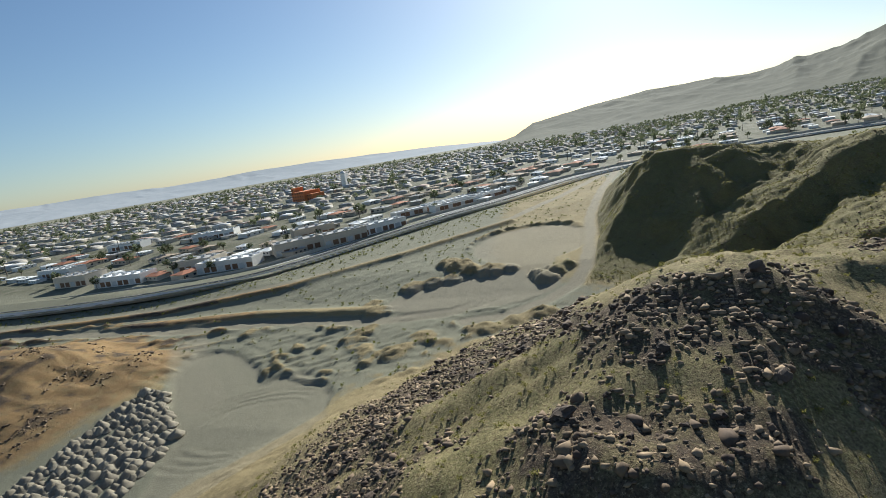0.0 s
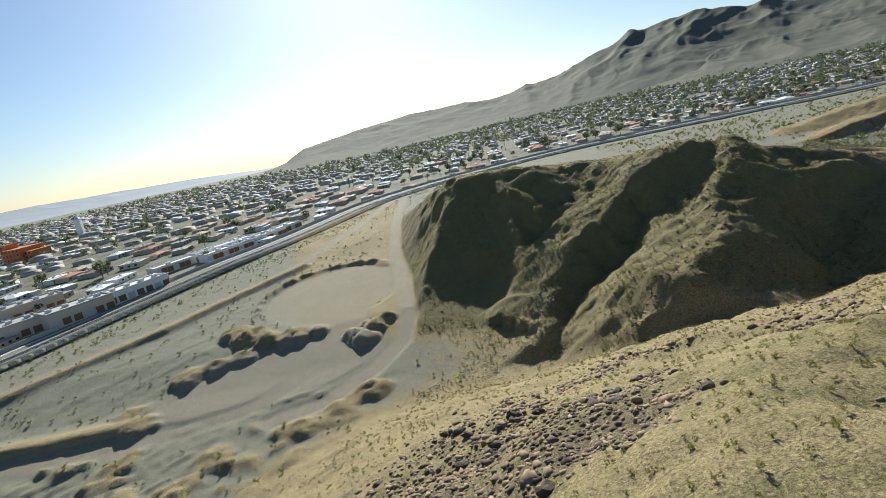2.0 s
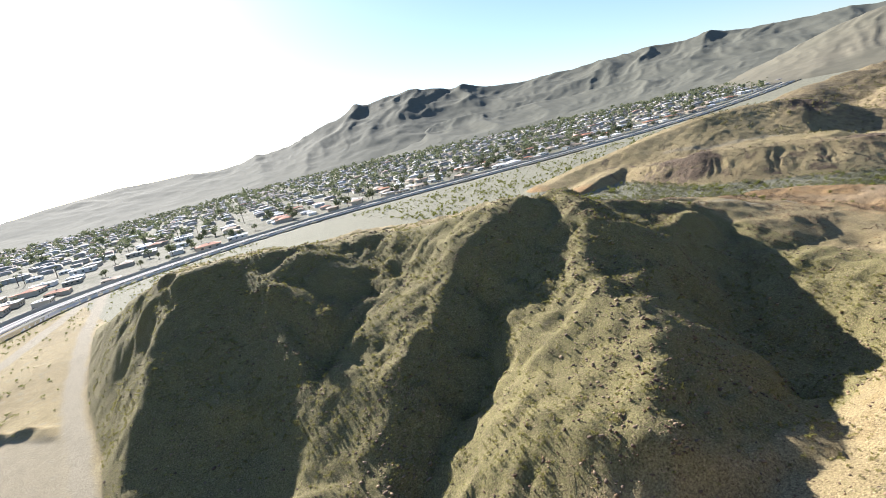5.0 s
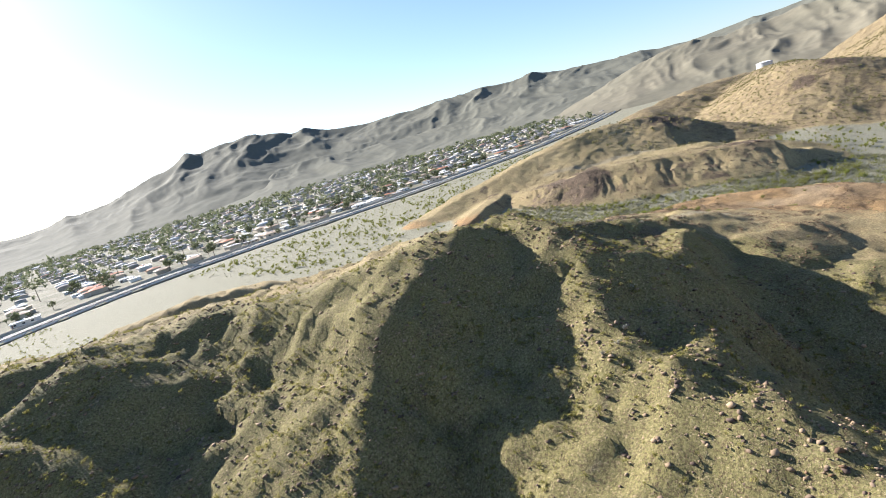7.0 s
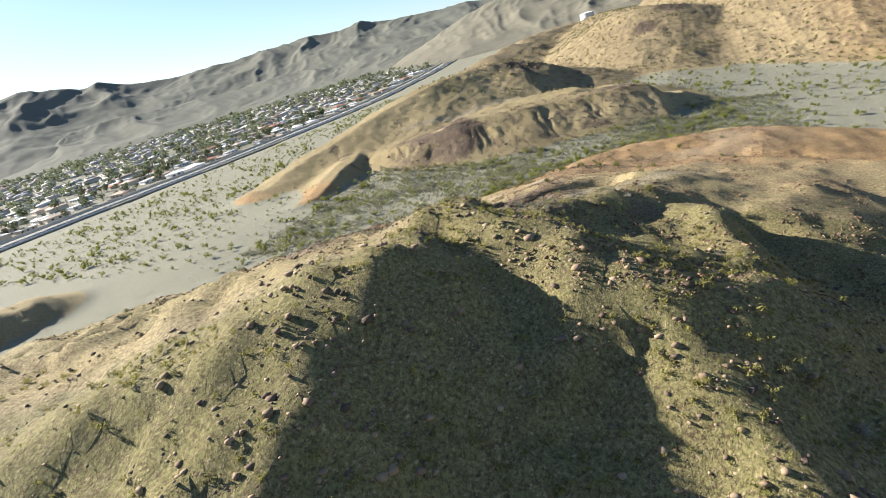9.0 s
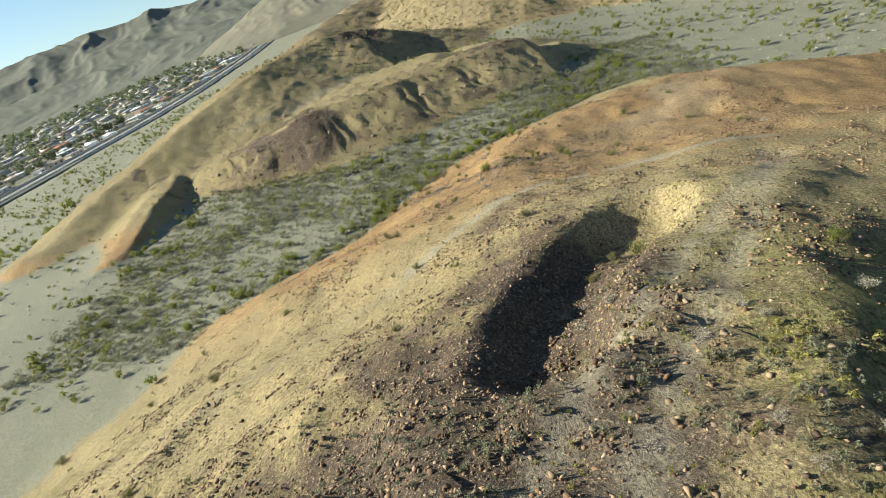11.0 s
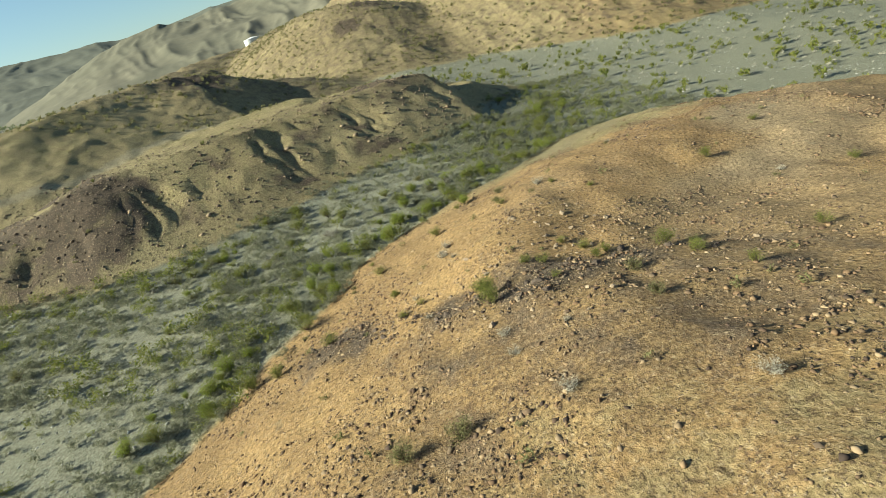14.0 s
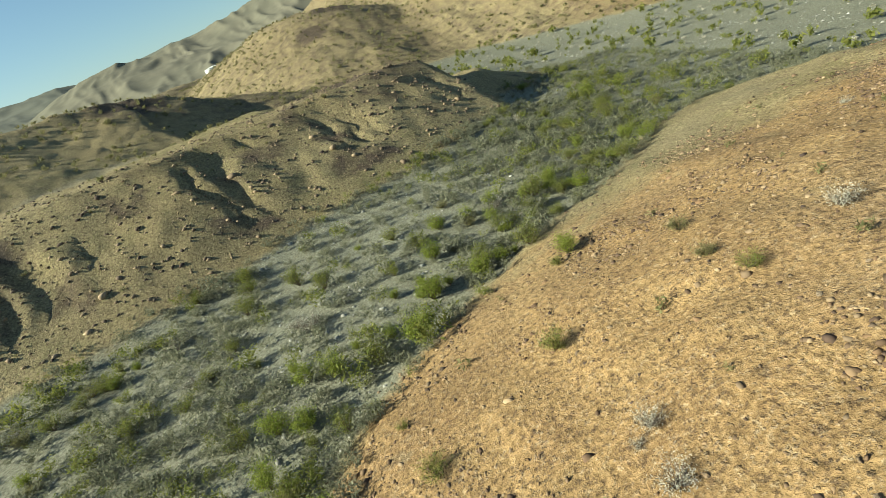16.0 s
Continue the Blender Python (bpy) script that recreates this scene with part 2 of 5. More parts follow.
SHOULDER = [(82.6, 174.7, 21.7), (85.0, 170.1, 19.2), (102.5, 174.3, 18.9), (112.4, 173.0, 10.6), (117.5, 161.3, 12.8)]
NECK = [(110.2, 166.8, 13.7), (101.9, 158.9, 10.3), (100.7, 138.2, 9.4), (94.8, 114.6, 11.1)]
TERRACE = [(255, 300, 9), (272, 268, 11), (282, 240, 10), (290, 218, 6)]
KNOB = [(118, 192, 17), (138, 205, 13), (150, 205, 10.8), (164, 205, 8.2), (180, 199, 6.8), (187, 184, 5.8), (182, 166, 4)]
SADDLE = [(122, 181, 16), (134, 175, 11), (141, 166, 8.7)]
RIDGE_D = [(236, 300, 9), (233, 271, 12), (235, 257, 14.5), (240, 246, 14), (245, 236, 13), (250, 227, 12), (255, 217, 11), (262, 206, 10.2), (267, 197, 8.5), (270, 189, 2)]
RIDGE_E = [(205, 340, 9), (250, 322, 18), (272, 311, 23), (294, 301, 26), (325, 291, 27), (345, 270, 25), (353, 253, 19), (359, 240, 12)]
HILL_F = [(392, 203, 11), (453, 206, 29), (490, 220, 30), (600, 250, 30), (760, 290, 27)]
HILL_K = [(430, 335, 15), (527, 345, 21), (606, 349, 24), (700, 346, 25), (800, 340, 25), (893, 323, 22)]
RIDGE_G = [(335, 100, -6), (400, 108, 16), (452, 112, 30), (563, 120, 34), (700, 130, 46), (1250, 136, 78)]
TOE = [(80, 345), (112, 305), (133, 280), (144, 264), (151, 249), (158, 239), (166, 231), (180, 221), (190, 215), (196, 209), (203, 199), (208, 190), (216, 180), (221, 170), (220, 157), (212, 138), (195, 110), (170, 80)]
FOOT_FAINT = [(127, 206.8), (124, 208.5), (122.2, 210.6), (119.6, 216.5), (116, 222), (110, 230)]
SCARP = [(172, 217.5), (167, 210), (163.6, 204), (161.7, 201), (161.6, 197), (160.5, 190)]
RUT_1 = [(134, 172.5), (124.2, 176.7), (119.8, 180), (109, 186.8), (103.9, 189.7), (99.3, 192.7), (92, 196)]
RUT_2 = [(133, 171), (122.4, 176.6), (113.1, 181.2), (106.6, 184.8), (100, 188.3), (96.3, 190.4), (89, 193)]
HOLLOW = [(103, 195), (108, 194.2), (113, 192.6), (117.5, 190), (121.5, 186.5)]
HILL_C = [(-275, 70, -2), (-235, 95, 3), (-200, 104, 2), (-168, 114, -6)]
HILL_H = [(62, 352, 11), (84, 338, 13.5), (104, 330, 11)]
LEVEE = [(186, 298, 6), (205, 302, 9.5), (246, 312, 11)]

ROAD = [(-430, 172), (-300, 180), (-228, 190), (-182, 207), (-160, 243), (-130, 288), (-93, 336), (-50, 425), (0, 465), (60, 490), (130, 508), (226, 505), (326, 497), (484, 500), (800, 540), (1149, 615)]
DIRT_1 = [(-330, 150), (-207, 169), (-155, 188), (-116, 221), (-75, 270), (-55, 325), (-36, 415), (-24, 450)]
DIRT_2 = [(-290, 146), (-182, 146), (-133, 151), (-93, 148), (-65, 153), (-50, 166)]
DIRT_3 = [(-27, 440), (-31, 335), (-31, 262), (-27, 216), (-25, 184), (-28, 170), (-35, 159), (-46, 149), (-58, 146)]
DIRT_4 = [(-160, 134), (-142, 116), (-120, 100)]
CREST_TRACK = [(52, 214), (66, 195), (80, 196), (92, 192), (100, 190.5), (109, 186), (122, 179.5), (134, 174), (141, 167), (148, 157)]
FOOT_TRACK = [(125, 208.6), (127.6, 206.3), (130, 204.4), (133.6, 202.2), (137.2, 197.8), (139.7, 193.8), (142, 189), (142.6, 184), (141, 177), (140, 170)]
WASH_TRACK = [(252, 292), (262, 275), (290, 258), (300, 235), (298, 212), (292, 198), (305, 186), (330, 184), (352, 196)]


def flat_base(x, y):
    """The open ground: it falls to the south, and rises as a fan to the far mountains."""
    z = np.interp(y, BASE_Y, BASE_Z)
    r = np.hypot(x, y - 150)
    a = np.degrees(np.arctan2(x, y - 150))
    return z + 0.022 * np.clip(r - 700, 0, 1500) * smooth(-5, 25, a) * smooth(115, 80, a) * smooth(0, 60, y - 150)


def ellipse(x, y, cx, cy, rx, ry, turn=0.0):
    c, s = math.cos(radians(turn)), math.sin(radians(turn))
    u, v = (x - cx) * c + (y - cy) * s, -(x - cx) * s + (y - cy) * c
    return np.sqrt((u / rx) ** 2 + (v / ry) ** 2)


def pad_mask(x, y):
    w = 0.12 * (fbm(x / 9, y / 9, 3, 91) - 0.5)
    a = ellipse(x, y, -52, 222, 25, 30, 10) + w
    b = ellipse(x, y, -62, 168, 31, 15, 12) + w
    c = ellipse(x, y, -46, 190, 9, 18) + w
    return smooth(1.04, 0.96, np.minimum(np.minimum(a, b), c))


def yard_mask(x, y):
    w = 0.15 * (fbm(x / 9, y / 9, 3, 92) - 0.5)
    a = ellipse(x, y, -94, 86, 20, 30, 20) + w
    b = ellipse(x, y, -122, 106, 34, 13, -40) + w
    return smooth(1.05, 0.95, np.minimum(a, b))


# spoil heaps round the graded pad: place, radius, height
HEAPS = [(-81, 198, 6, 2.6), (-75, 193, 6, 3.0), (-69, 189, 5, 2.6), (-61, 187, 6, 2.4), (-54, 188, 4, 1.6), (-88, 176, 6, 2.2), (-81, 179, 5, 2.2), (-74, 182, 5, 1.6),
         (-38, 176, 4, 2.8), (-41, 180, 4, 2.2), (-35, 184, 4, 2.0), (-31, 187, 3, 1.6), (-95, 156, 6, 2.2), (-99, 163, 5, 1.6), (-50, 141, 6, 2.0), (-42, 145, 6, 2.2), (-35, 150, 6, 2.6),
         (-68, 137, 5, 1.6), (-73, 127, 6, 1.8), (-60, 133, 5, 1.4), (-70, 105, 4, 1.4)]


def height(x, y):
    x, y = np.atleast_1d(np.asarray(x, float)), np.atleast_1d(np.asarray(y, float))
    xx = x + 7 * (fbm(x / 28, y / 28, 3, 11) - 0.5)
    yy = y + 7 * (fbm(x / 28, y / 28, 3, 23) - 0.5)
    floor = flat_base(x, y)
    h = floor + 0.5 * (fbm(x / 30, y / 30, 3, 5) - 0.5)
    # furrows and low windrows on the open ground beside the dirt roads
    d1, side1, _ = along(x, y, DIRT_1)
    belt = smooth(60, 45, d1) * smooth(5, 9, d1) * (side1 < 0) * smooth(-70, -95, x) * smooth(-320, -260, x)
    h = h + belt * 0.8 * np.clip(np.sin(d1 * 0.62 + 3 * fbm(x / 40, y / 40, 2, 8)), 0, 1) ** 2
    hum = smooth(0.55, 0.8, fbm(x / 5, y / 5, 2, 9)) * smooth(-20, -60, x) * smooth(190, 150, y) * smooth(80, 120, y)
    h = h + 1.1 * hum * (1 - yard_mask(x, y)) * (1 - pad_mask(x, y))
    h = h + 0.5 * smooth(-20, -40, x) * smooth(-330, -280, x) * smooth(300, 260, y) * smooth(100, 115, y) * (fbm(x / 2.4, y / 2.4, 3, 10) - 0.5) * (1 - yard_mask(x, y)) * (1 - pad_mask(x, y))
    for pts, a, b, f in ((CREST_A, 0.5, 0.5, 3), (SPUR_A, 0.5, 0.5, 1), (HILL_C, 0.38, 0.38, 4)):
        h = smax(h, ridge(xx, yy, pts, a, b, f), 3)
    for pts, a, b, f in ((CREST_B, 0.34, 0.8, 1), (SADDLE, 0.4, 0.4, 2)):
        h = smax(h, ridge(xx, yy, pts, a, b, f), 1.5)
    mid = (x > 60) & (x < 260)
    if np.any(mid):
        h = np.array(h)
        xm, ym = xx[mid], yy[mid]
        knob = sum(ridge(xm + 5 * math.cos(a), ym + 5 * math.sin(a), KNOB, 0.26, 0.26, 2) for a in (0, 1.26, 2.51, 3.77, 5.03)) / 5 + 0.9
        h[mid] = smax(h[mid], knob, 1.5)
    # the near hill falls away more steeply on its shaded side
    da, sa, _ = along(xx, yy, CREST_A[1:6])
    h = h - 0.2 * np.clip(da - 4, 0, 30) * (sa < 0) * smooth(-32, -14, x) * smooth(45, 25, x) * smooth(4, 9, h - floor)
    # the hill road cuts the western foot
    dw, sw, _ = along(x + 0.5 * (xx - x), y, DIRT_3)
    cut = floor + 0.1 + np.where(sw > 0, np.clip(dw - 2.8, 0, 60) * (1.2 + 0.5 * (fbm(x / 9, y / 9, 3, 33) - 0.5)), 0.0)
    w = smooth(12, 0, x) * smooth(152, 162, y)
    h = h * (1 - w) + w * smin(h, cut, 0.5)
    x2, y2 = x + 0.55 * (xx - x) + 1.6 * (fbm(x / 6, y / 6, 2, 13) - 0.5), y + 0.55 * (yy - y) + 1.6 * (fbm(x / 6, y / 6, 2, 27) - 0.5)
    for pts, a, b in ((RIB_1, 0.91, 0.08), (RIB_2, 0.69, 0.39), (RIB_3, 0.95, 0.13), (RIB_4, 0.49, 0.88), (RIB_5, 0.6, 0.72), (RIB_6, 0.77, 0.8), (RIB_7, 1.21, 0.25), (SHOULDER, 0.1, 1.3), (NECK, 0.17, 0.33)):
        r = ridge(x2, y2, pts, a, b, 0.2, 1.0, 13.0)
        h = smax(h, np.where(x < 5, smin(r, cut, 0.5), r), 0.7)
    # the slope ends in a clear toe at the wash
    dt, st, _ = along(xx, yy, TOE)
    cap = floor + 0.5 + np.clip(-st * dt, 0, 60) * 0.34
    w = smooth(100, 118, x) * smooth(60, 90, y)
    h = h * (1 - w) + w * smin(h, cap, 0.8)
    # a hollow beside the ridge track, steep on its sunless wall
    h = h - 2.8 * smooth(4.8, 1.2, along(x + 0.3 * (xx - x), y + 0.3 * (yy - y), HOLLOW)[0])
    h = smax(h, ridge(x, y, HILL_H, 0.3, 0.75, 2), 1.5)
    for pts in (BANK_1, BANK_2):
        h = smax(h, ridge(x, y, pts, 0.25, 0.8, 0.6, 1.0), 0.6)
    for pts, a, b, f in ((RIDGE_D, 0.4, 0.58, 4), (RIDGE_E, 0.4, 0.42, 3), (TERRACE, 0.35, 0.35, 13), (LEVEE, 0.3, 1.0, 1.5)):
        h = smax(h, ridge(xx, yy, pts, a, b, f), 1.5)
    xw, yw = x + 20 * (fbm(x / 70, y / 70, 3, 111) - 0.5), y + 20 * (fbm(x / 70, y / 70, 3, 123) - 0.5)
    east = x > 250
    if np.any(east):
        h = np.array(h)
        xe, ye = xw[east], yw[east]
        for pts in (HILL_F, RIDGE_G, HILL_K):
            far_ridge = sum(ridge(xe + 13 * math.cos(k), ye + 13 * math.sin(k), pts, 0.4, 0.4, 2, 6) for k in (0, 1.26, 2.51, 3.77, 5.03)) / 5 + 2.5
            h[east] = smax(h[east], far_ridge, 2.0)
    rise = h - floor
    hill = smooth(0.8, 5.0, rise)
    # erosion gullies down the slopes, then rough stony relief
    far = smooth(330, 500, np.hypot(x - 60, y - 160))
    bowl = smooth(30, 10, x) * smooth(150, 172, y) * smooth(-40, -30, x)
    face = smooth(112, 96, x) * smooth(122, 132, y) * smooth(-40, -30, x)
    h = h + hill * (1 - 0.75 * np.maximum(bowl, 0.8 * face)) * (1 + 2.2 * far) * (2.2 - 1.4 * smooth(195, 210, x) * smooth(330, 300, x) - 1.3 * smooth(108, 122, x) * smooth(206, 196, x)) * (ridged(x / (13 + 24 * far), y / (13 + 24 * far), 4, 31) - 0.62)
    h = h + hill * (0.7 + 0.9 * face * (1 - 0.8 * bowl)) * (fbm(x / 2.6, y / 2.6, 3, 41) - 0.5)
    h = h + 0.2 * (fbm(x / 3, y / 3, 3, 51) - 0.5)
    h = h + hill * face * (1 - bowl) * 1.6 * (ridged(x / 6.5, y / 6.5, 3, 35) - 0.62)
    # cliff gullies in the bank above the wash
    dd, sd, _ = along(x, y, RIDGE_D)
    notch = np.abs(2 * vnoise((x * 0.47 - y * 0.88) / 2.6 + 1.6 * (fbm(x / 6, y / 6, 2, 79) - 0.5), 0 * x + 3.3, 77) - 1)
    h = h - smooth(0.45, 0.05, notch) * 0.75 * smooth(0.3, 0.6, vnoise(x / 9, y / 9, 78)) * (sd < 0) * smooth(3, 9, dd) * smooth(26, 18, dd) * hill
    ds, ss, _ = along(x + 2 * (fbm(x / 4, y / 4, 2, 14) - 0.5), y, SCARP)
    h = h - 0.5 * smooth(-0.6, 0.6, ss * ds) * smooth(7, 2, ds)
    for pts in (RUT_1, RUT_2):
        h = h - 0.14 * smooth(1.1, 0.4, along(x, y, pts)[0])
    # graded ground
    flatter = smooth(1.7, 0.3, rise)
    pm, ym = pad_mask(x, y) * flatter, yard_mask(x, y) * flatter
    h = h * (1 - pm) + pm * np.interp(y, [140, 165, 190, 250], [-7.2, -5.0, -1.4, 1.6])
    h = h * (1 - ym) + ym * np.interp(y, [55, 90, 130], [-16.5, -12.2, -9.2])
    edge = np.exp(-((ellipse(x, y, -52, 222, 27, 32, 10) - 1.03) / 0.05) ** 2) * smooth(205, 225, y) * smooth(-32, -40, x)
    h = h + 1.3 * edge * (0.5 + vnoise(x / 2.5, y / 2.5, 15))
    for cx, cy, r, t in HEAPS:
        q = np.clip(1 - np.hypot(x - cx + 2.5 * (vnoise(x / 3, y / 3, 61) - 0.5), y - cy + 2.5 * (vnoise(x / 3, y / 3, 62) - 0.5)) / r, 0, 1)
        h = np.maximum(h, flat_base(cx, cy) * (q > 0) + (q <= 0) * -99 + t * np.sqrt(q) * (0.8 + 0.5 * vnoise(x / 1.5, y / 1.5, 63)))
    ring = ellipse(x, y, -98, 92, 22, 15, 25)
    h = h + ym * smooth(0.62, 0.7, ring) * smooth(1.3, 1.1, ring) * 0.22 * np.sin(ring * 42 + 4 * fbm(x / 12, y / 12, 2, 95)) * smooth(0.4, 0.6, fbm(x / 10, y / 10, 2, 96))
    windrow = along(x, y, [(-118, 128), (-110, 119), (-98, 113), (-88, 111)])[0]
    h = h + 0.7 * smooth(1.6, 0.3, windrow + 0.8 * (vnoise(x / 2, y / 2, 97) - 0.5))
    rows = smooth(0.2, 0.9, np.sin(d1 * 1.5 + 2 * fbm(x / 12, y / 12, 2, 98))) * smooth(0.4, 0.65, vnoise(x / 3.2, y / 3.2, 99))
    h = h + 0.45 * rows * smooth(-68, -74, x) * smooth(-125, -118, x) * smooth(112, 118, y) * smooth(146, 140, y) * (1 - ym)
    # roads cut level
    for pts, w in ((DIRT_3, 2.6), (DIRT_1, 3.2), (DIRT_2, 2.6)):
        d, _, _ = along(x, y, pts)
        h = h * (1 - 0.8 * smooth(w + 1.5, w, d)) + 0.8 * smooth(w + 1.5, w, d) * (flat_base(x, y) + 0.1)
    dr, sr, _ = along(x, y, ROAD)
    k = smooth(15, 11, dr)
    h = h * (1 - k) + k * (floor + np.where((sr < 0) & (dr > 5.5) & (dr < 10.5), -1.6, 0.25))
    return h
# TERRAIN END


def zones(x, y, z):
    rise = z - flat_base(x, y)
    hill = smooth(0.5, 1.6, rise)
    da, _, _ = along(x, y, CREST_A)
    db, sb, _ = along(x, y, CREST_B)
    dd, sd, _ = along(x, y, RIDGE_D)
    n1, n2, n3 = fbm(x / 14, y / 14, 4, 61), fbm(x / 18, y / 18, 4, 71), fbm(x / 5, y / 5, 3, 81)
    near_a = smooth(100, 60, y) * smooth(-60, -30, x) * smooth(60, 25, x)
    face_b = (sb < 0) * smooth(75, 60, db) * (y > 128) * (x < 110)
    red = hill * np.maximum(smooth(120, 160, x) * smooth(206, 190, x), 0.55 * smooth(40, 70, x) * smooth(150, 110, y))
    red = np.maximum(red, 0.75 * hill * smooth(-130, -160, x))
    # the ellipse at (126, 197) is dark rock plus painted shade of the crest
    crown = np.maximum.reduce([np.exp(-(((x - 95) / 17) ** 2 + ((y - 203) / 17) ** 2) ** 2), np.exp(-(((x - 110) / 11) ** 2 + ((y - 195) / 9) ** 2) ** 2), 0.8 * np.exp(-(((x - 126) / 11) ** 2 + ((y - 197) / 6) ** 2) ** 2), 0.3 * smooth(14, 6, along(x, y, [(88, 186), (96, 184), (108, 181)])[0])])
    strip = np.exp(-((along(x, y, SCARP)[0]) / 4.5) ** 2)
    # RIDGE_D term: dark rock, with the shade of that face in the colour
    rock = hill * np.clip(0.65 * near_a * smooth(0.42, 0.56, n1) + 1.0 * crown * smooth(0.28, 0.5, n1 * 0.5 + n3 * 0.5) + 0.8 * strip * smooth(0.36, 0.56, n3)
                          + 0.6 * ((sd < 0) & (dd < 24)) * smooth(0.48, 0.62, n3 * 0.6 + n2 * 0.4) + 0.5 * smooth(380, 420, x) * smooth(0.58, 0.68, n2), 0, 1)
    rock = np.maximum(rock, 0.9 * hill * smooth(-150, -170, x) * smooth(0.45, 0.6, n3 * 0.5 + n1 * 0.5))
    rock = np.maximum(rock, 0.85 * np.exp(-(((x - 264) / 12) ** 2 + ((y - 201) / 9) ** 2)) * hill)
    # dark rock patch on the bank, darkened further to stand for its shade
    rock = np.maximum(rock, hill * np.exp(-(((x - 222) / 13) ** 2 + ((y - 256) / 11) ** 2) ** 2) * (0.7 + 0.5 * n3))
    for cx, cy, rx, ry in ((456, 192, 24, 12), (232, 268, 13, 16), (262, 203, 13, 10), (340, 262, 16, 12), (420, 205, 10, 8)):
        rock = np.maximum(rock, 0.95 * hill * np.exp(-(((x - cx) / rx) ** 2 + ((y - cy) / ry) ** 2) ** 2) * smooth(0.32, 0.5, n3 * 0.5 + n2 * 0.5))
    rock = np.maximum(rock, 0.44 * hill * smooth(290, 340, x))
    rock = np.maximum(rock, 0.42 * hill * smooth(163, 157, x) * smooth(140, 150, x) * smooth(178, 188, y) * smooth(216, 208, y) * (0.6 + 0.8 * n3))
    track = np.zeros(np.shape(x))
    for pts, w, k in ((DIRT_1, 2.6, 0.9), (DIRT_2, 2.4, 0.8), (DIRT_3, 2.2, 0.95), (DIRT_4, 6, 0.6)):
        track = np.maximum(track, k * smooth(w + 1.2, w - 0.6, along(x, y, pts)[0] + 1.5 * (n3 - 0.5)))
    dc = np.minimum(along(x, y, RUT_1)[0], along(x, y, RUT_2)[0])
    track = np.maximum(track, 0.65 * smooth(0.9, 0.4, dc + 0.5 * (n3 - 0.5)))
    track = np.maximum(track, 0.15 * smooth(2.5, 1.2, along(x, y, CREST_TRACK[:5])[0] + (n3 - 0.5)))
    track = np.maximum(track, 0.85 * smooth(1.2, 0.6, along(x, y, FOOT_TRACK)[0] + 0.8 * (n3 - 0.5)))
    track = np.maximum(track, 0.3 * smooth(1.6, 0.7, along(x, y, FOOT_FAINT)[0] + 0.8 * (n3 - 0.5)))
    track = np.maximum(track, 0.5 * smooth(2.4, 1.4, along(x, y, WASH_TRACK)[0] + 1.5 * (n3 - 0.5)))
    # no track here: pale sandy soil, with sun glare painted into its tone
    track = np.maximum(track, 0.5 * np.exp(-(((x - 186) / 26) ** 2 + ((y - 176) / 20) ** 2)) * smooth(0.35, 0.65, n1))
    track = np.maximum(track, 0.75 * pad_mask(x, y))
    track = np.maximum(track, 0.45 * yard_mask(x, y))
    dr, sr, _ = along(x, y, ROAD)
    return {
        "red": red,
        "grass": hill * np.maximum(face_b * (0.75 + 0.5 * n1), 0.55 * near_a * n1 + (0.6 - 0.25 * smooth(310, 360, x)) * (1 - smooth(206, 190, x) * smooth(110, 150, x)) * n2) * smooth(-40, -30, x),
        "sand": (1 - hill) * (1 - 0.8 * face_b),
        "rock": rock,
        "track": track,
        "town": smooth(20, 45, dr) * (sr > 0) * smooth(2600, 2000, np.hypot(x, y)) * (1 - hill),
        "stony": np.clip(0.25 + hill, 0, 1) * (1 - track),
    }


def spread(lo, hi, step, far, grow=1.12):
    """Coordinates that lie step apart from lo to hi and ever wider out to far on both sides."""
    core = list(np.arange(lo, hi + step / 2, step))
    out, d, v = [], step, hi
    while v < far:
        d *= grow
        v += d
        out.append(v)
    back, d, v = [], step, lo
    while v > -far:
        d *= grow
        v -= d
        back.append(v)
    return np.array(back[::-1] + core + out)


def grid_mesh(name, X, Y, Z):
    ny, nx = X.shape
    me = bpy.data.meshes.new(name)
    co = np.stack([X, Y, Z], -1).reshape(-1, 3)
    i = np.arange(nx * ny).reshape(ny, nx)
    q = np.stack([i[:-1, :-1], i[:-1, 1:], i[1:, 1:], i[1:, :-1]], -1).reshape(-1, 4)
    me.vertices.add(len(co))
    me.vertices.foreach_set("co", co.ravel())
    me.loops.add(q.size)
    me.loops.foreach_set("vertex_index", q.ravel())
    me.polygons.add(len(q))
    me.polygons.foreach_set("loop_start", np.arange(len(q)) * 4)
    me.update(calc_edges=True)
    me.validate()
    me.shade_smooth()
    return me


def build_ground():
    gx, gy = spread(-105, 275, 0.88, 4700, 1.022), spread(25, 285, 0.88, 4700, 1.022)
    X, Y = np.meshgrid(gx, gy)
    Z = height(X, Y)
    me = grid_mesh("ground", X, Y, Z)
    for key, v in zones(X, Y, Z).items():
        a = me.attributes.new(key, "FLOAT", "POINT")
        a.data.foreach_set("value", np.clip(v, 0, 1).ravel().astype(np.float32))
    me.materials.append(GROUND)
    return tagged(new("ground", me), "desert ground with hills, sandy wash and dirt tracks", "ground", kind="structure")


build_ground()

# ---- mountains that close the valley ----
SKYLINE_AZ = [-80, -62, -50, -40, -30, -24, -16, -14, -12, -6, 0, 5, 10, 16, 19.5, 23, 27.5, 31, 37.5, 44, 51, 58, 62, 67, 72, 81, 90, 105, 125, 145]
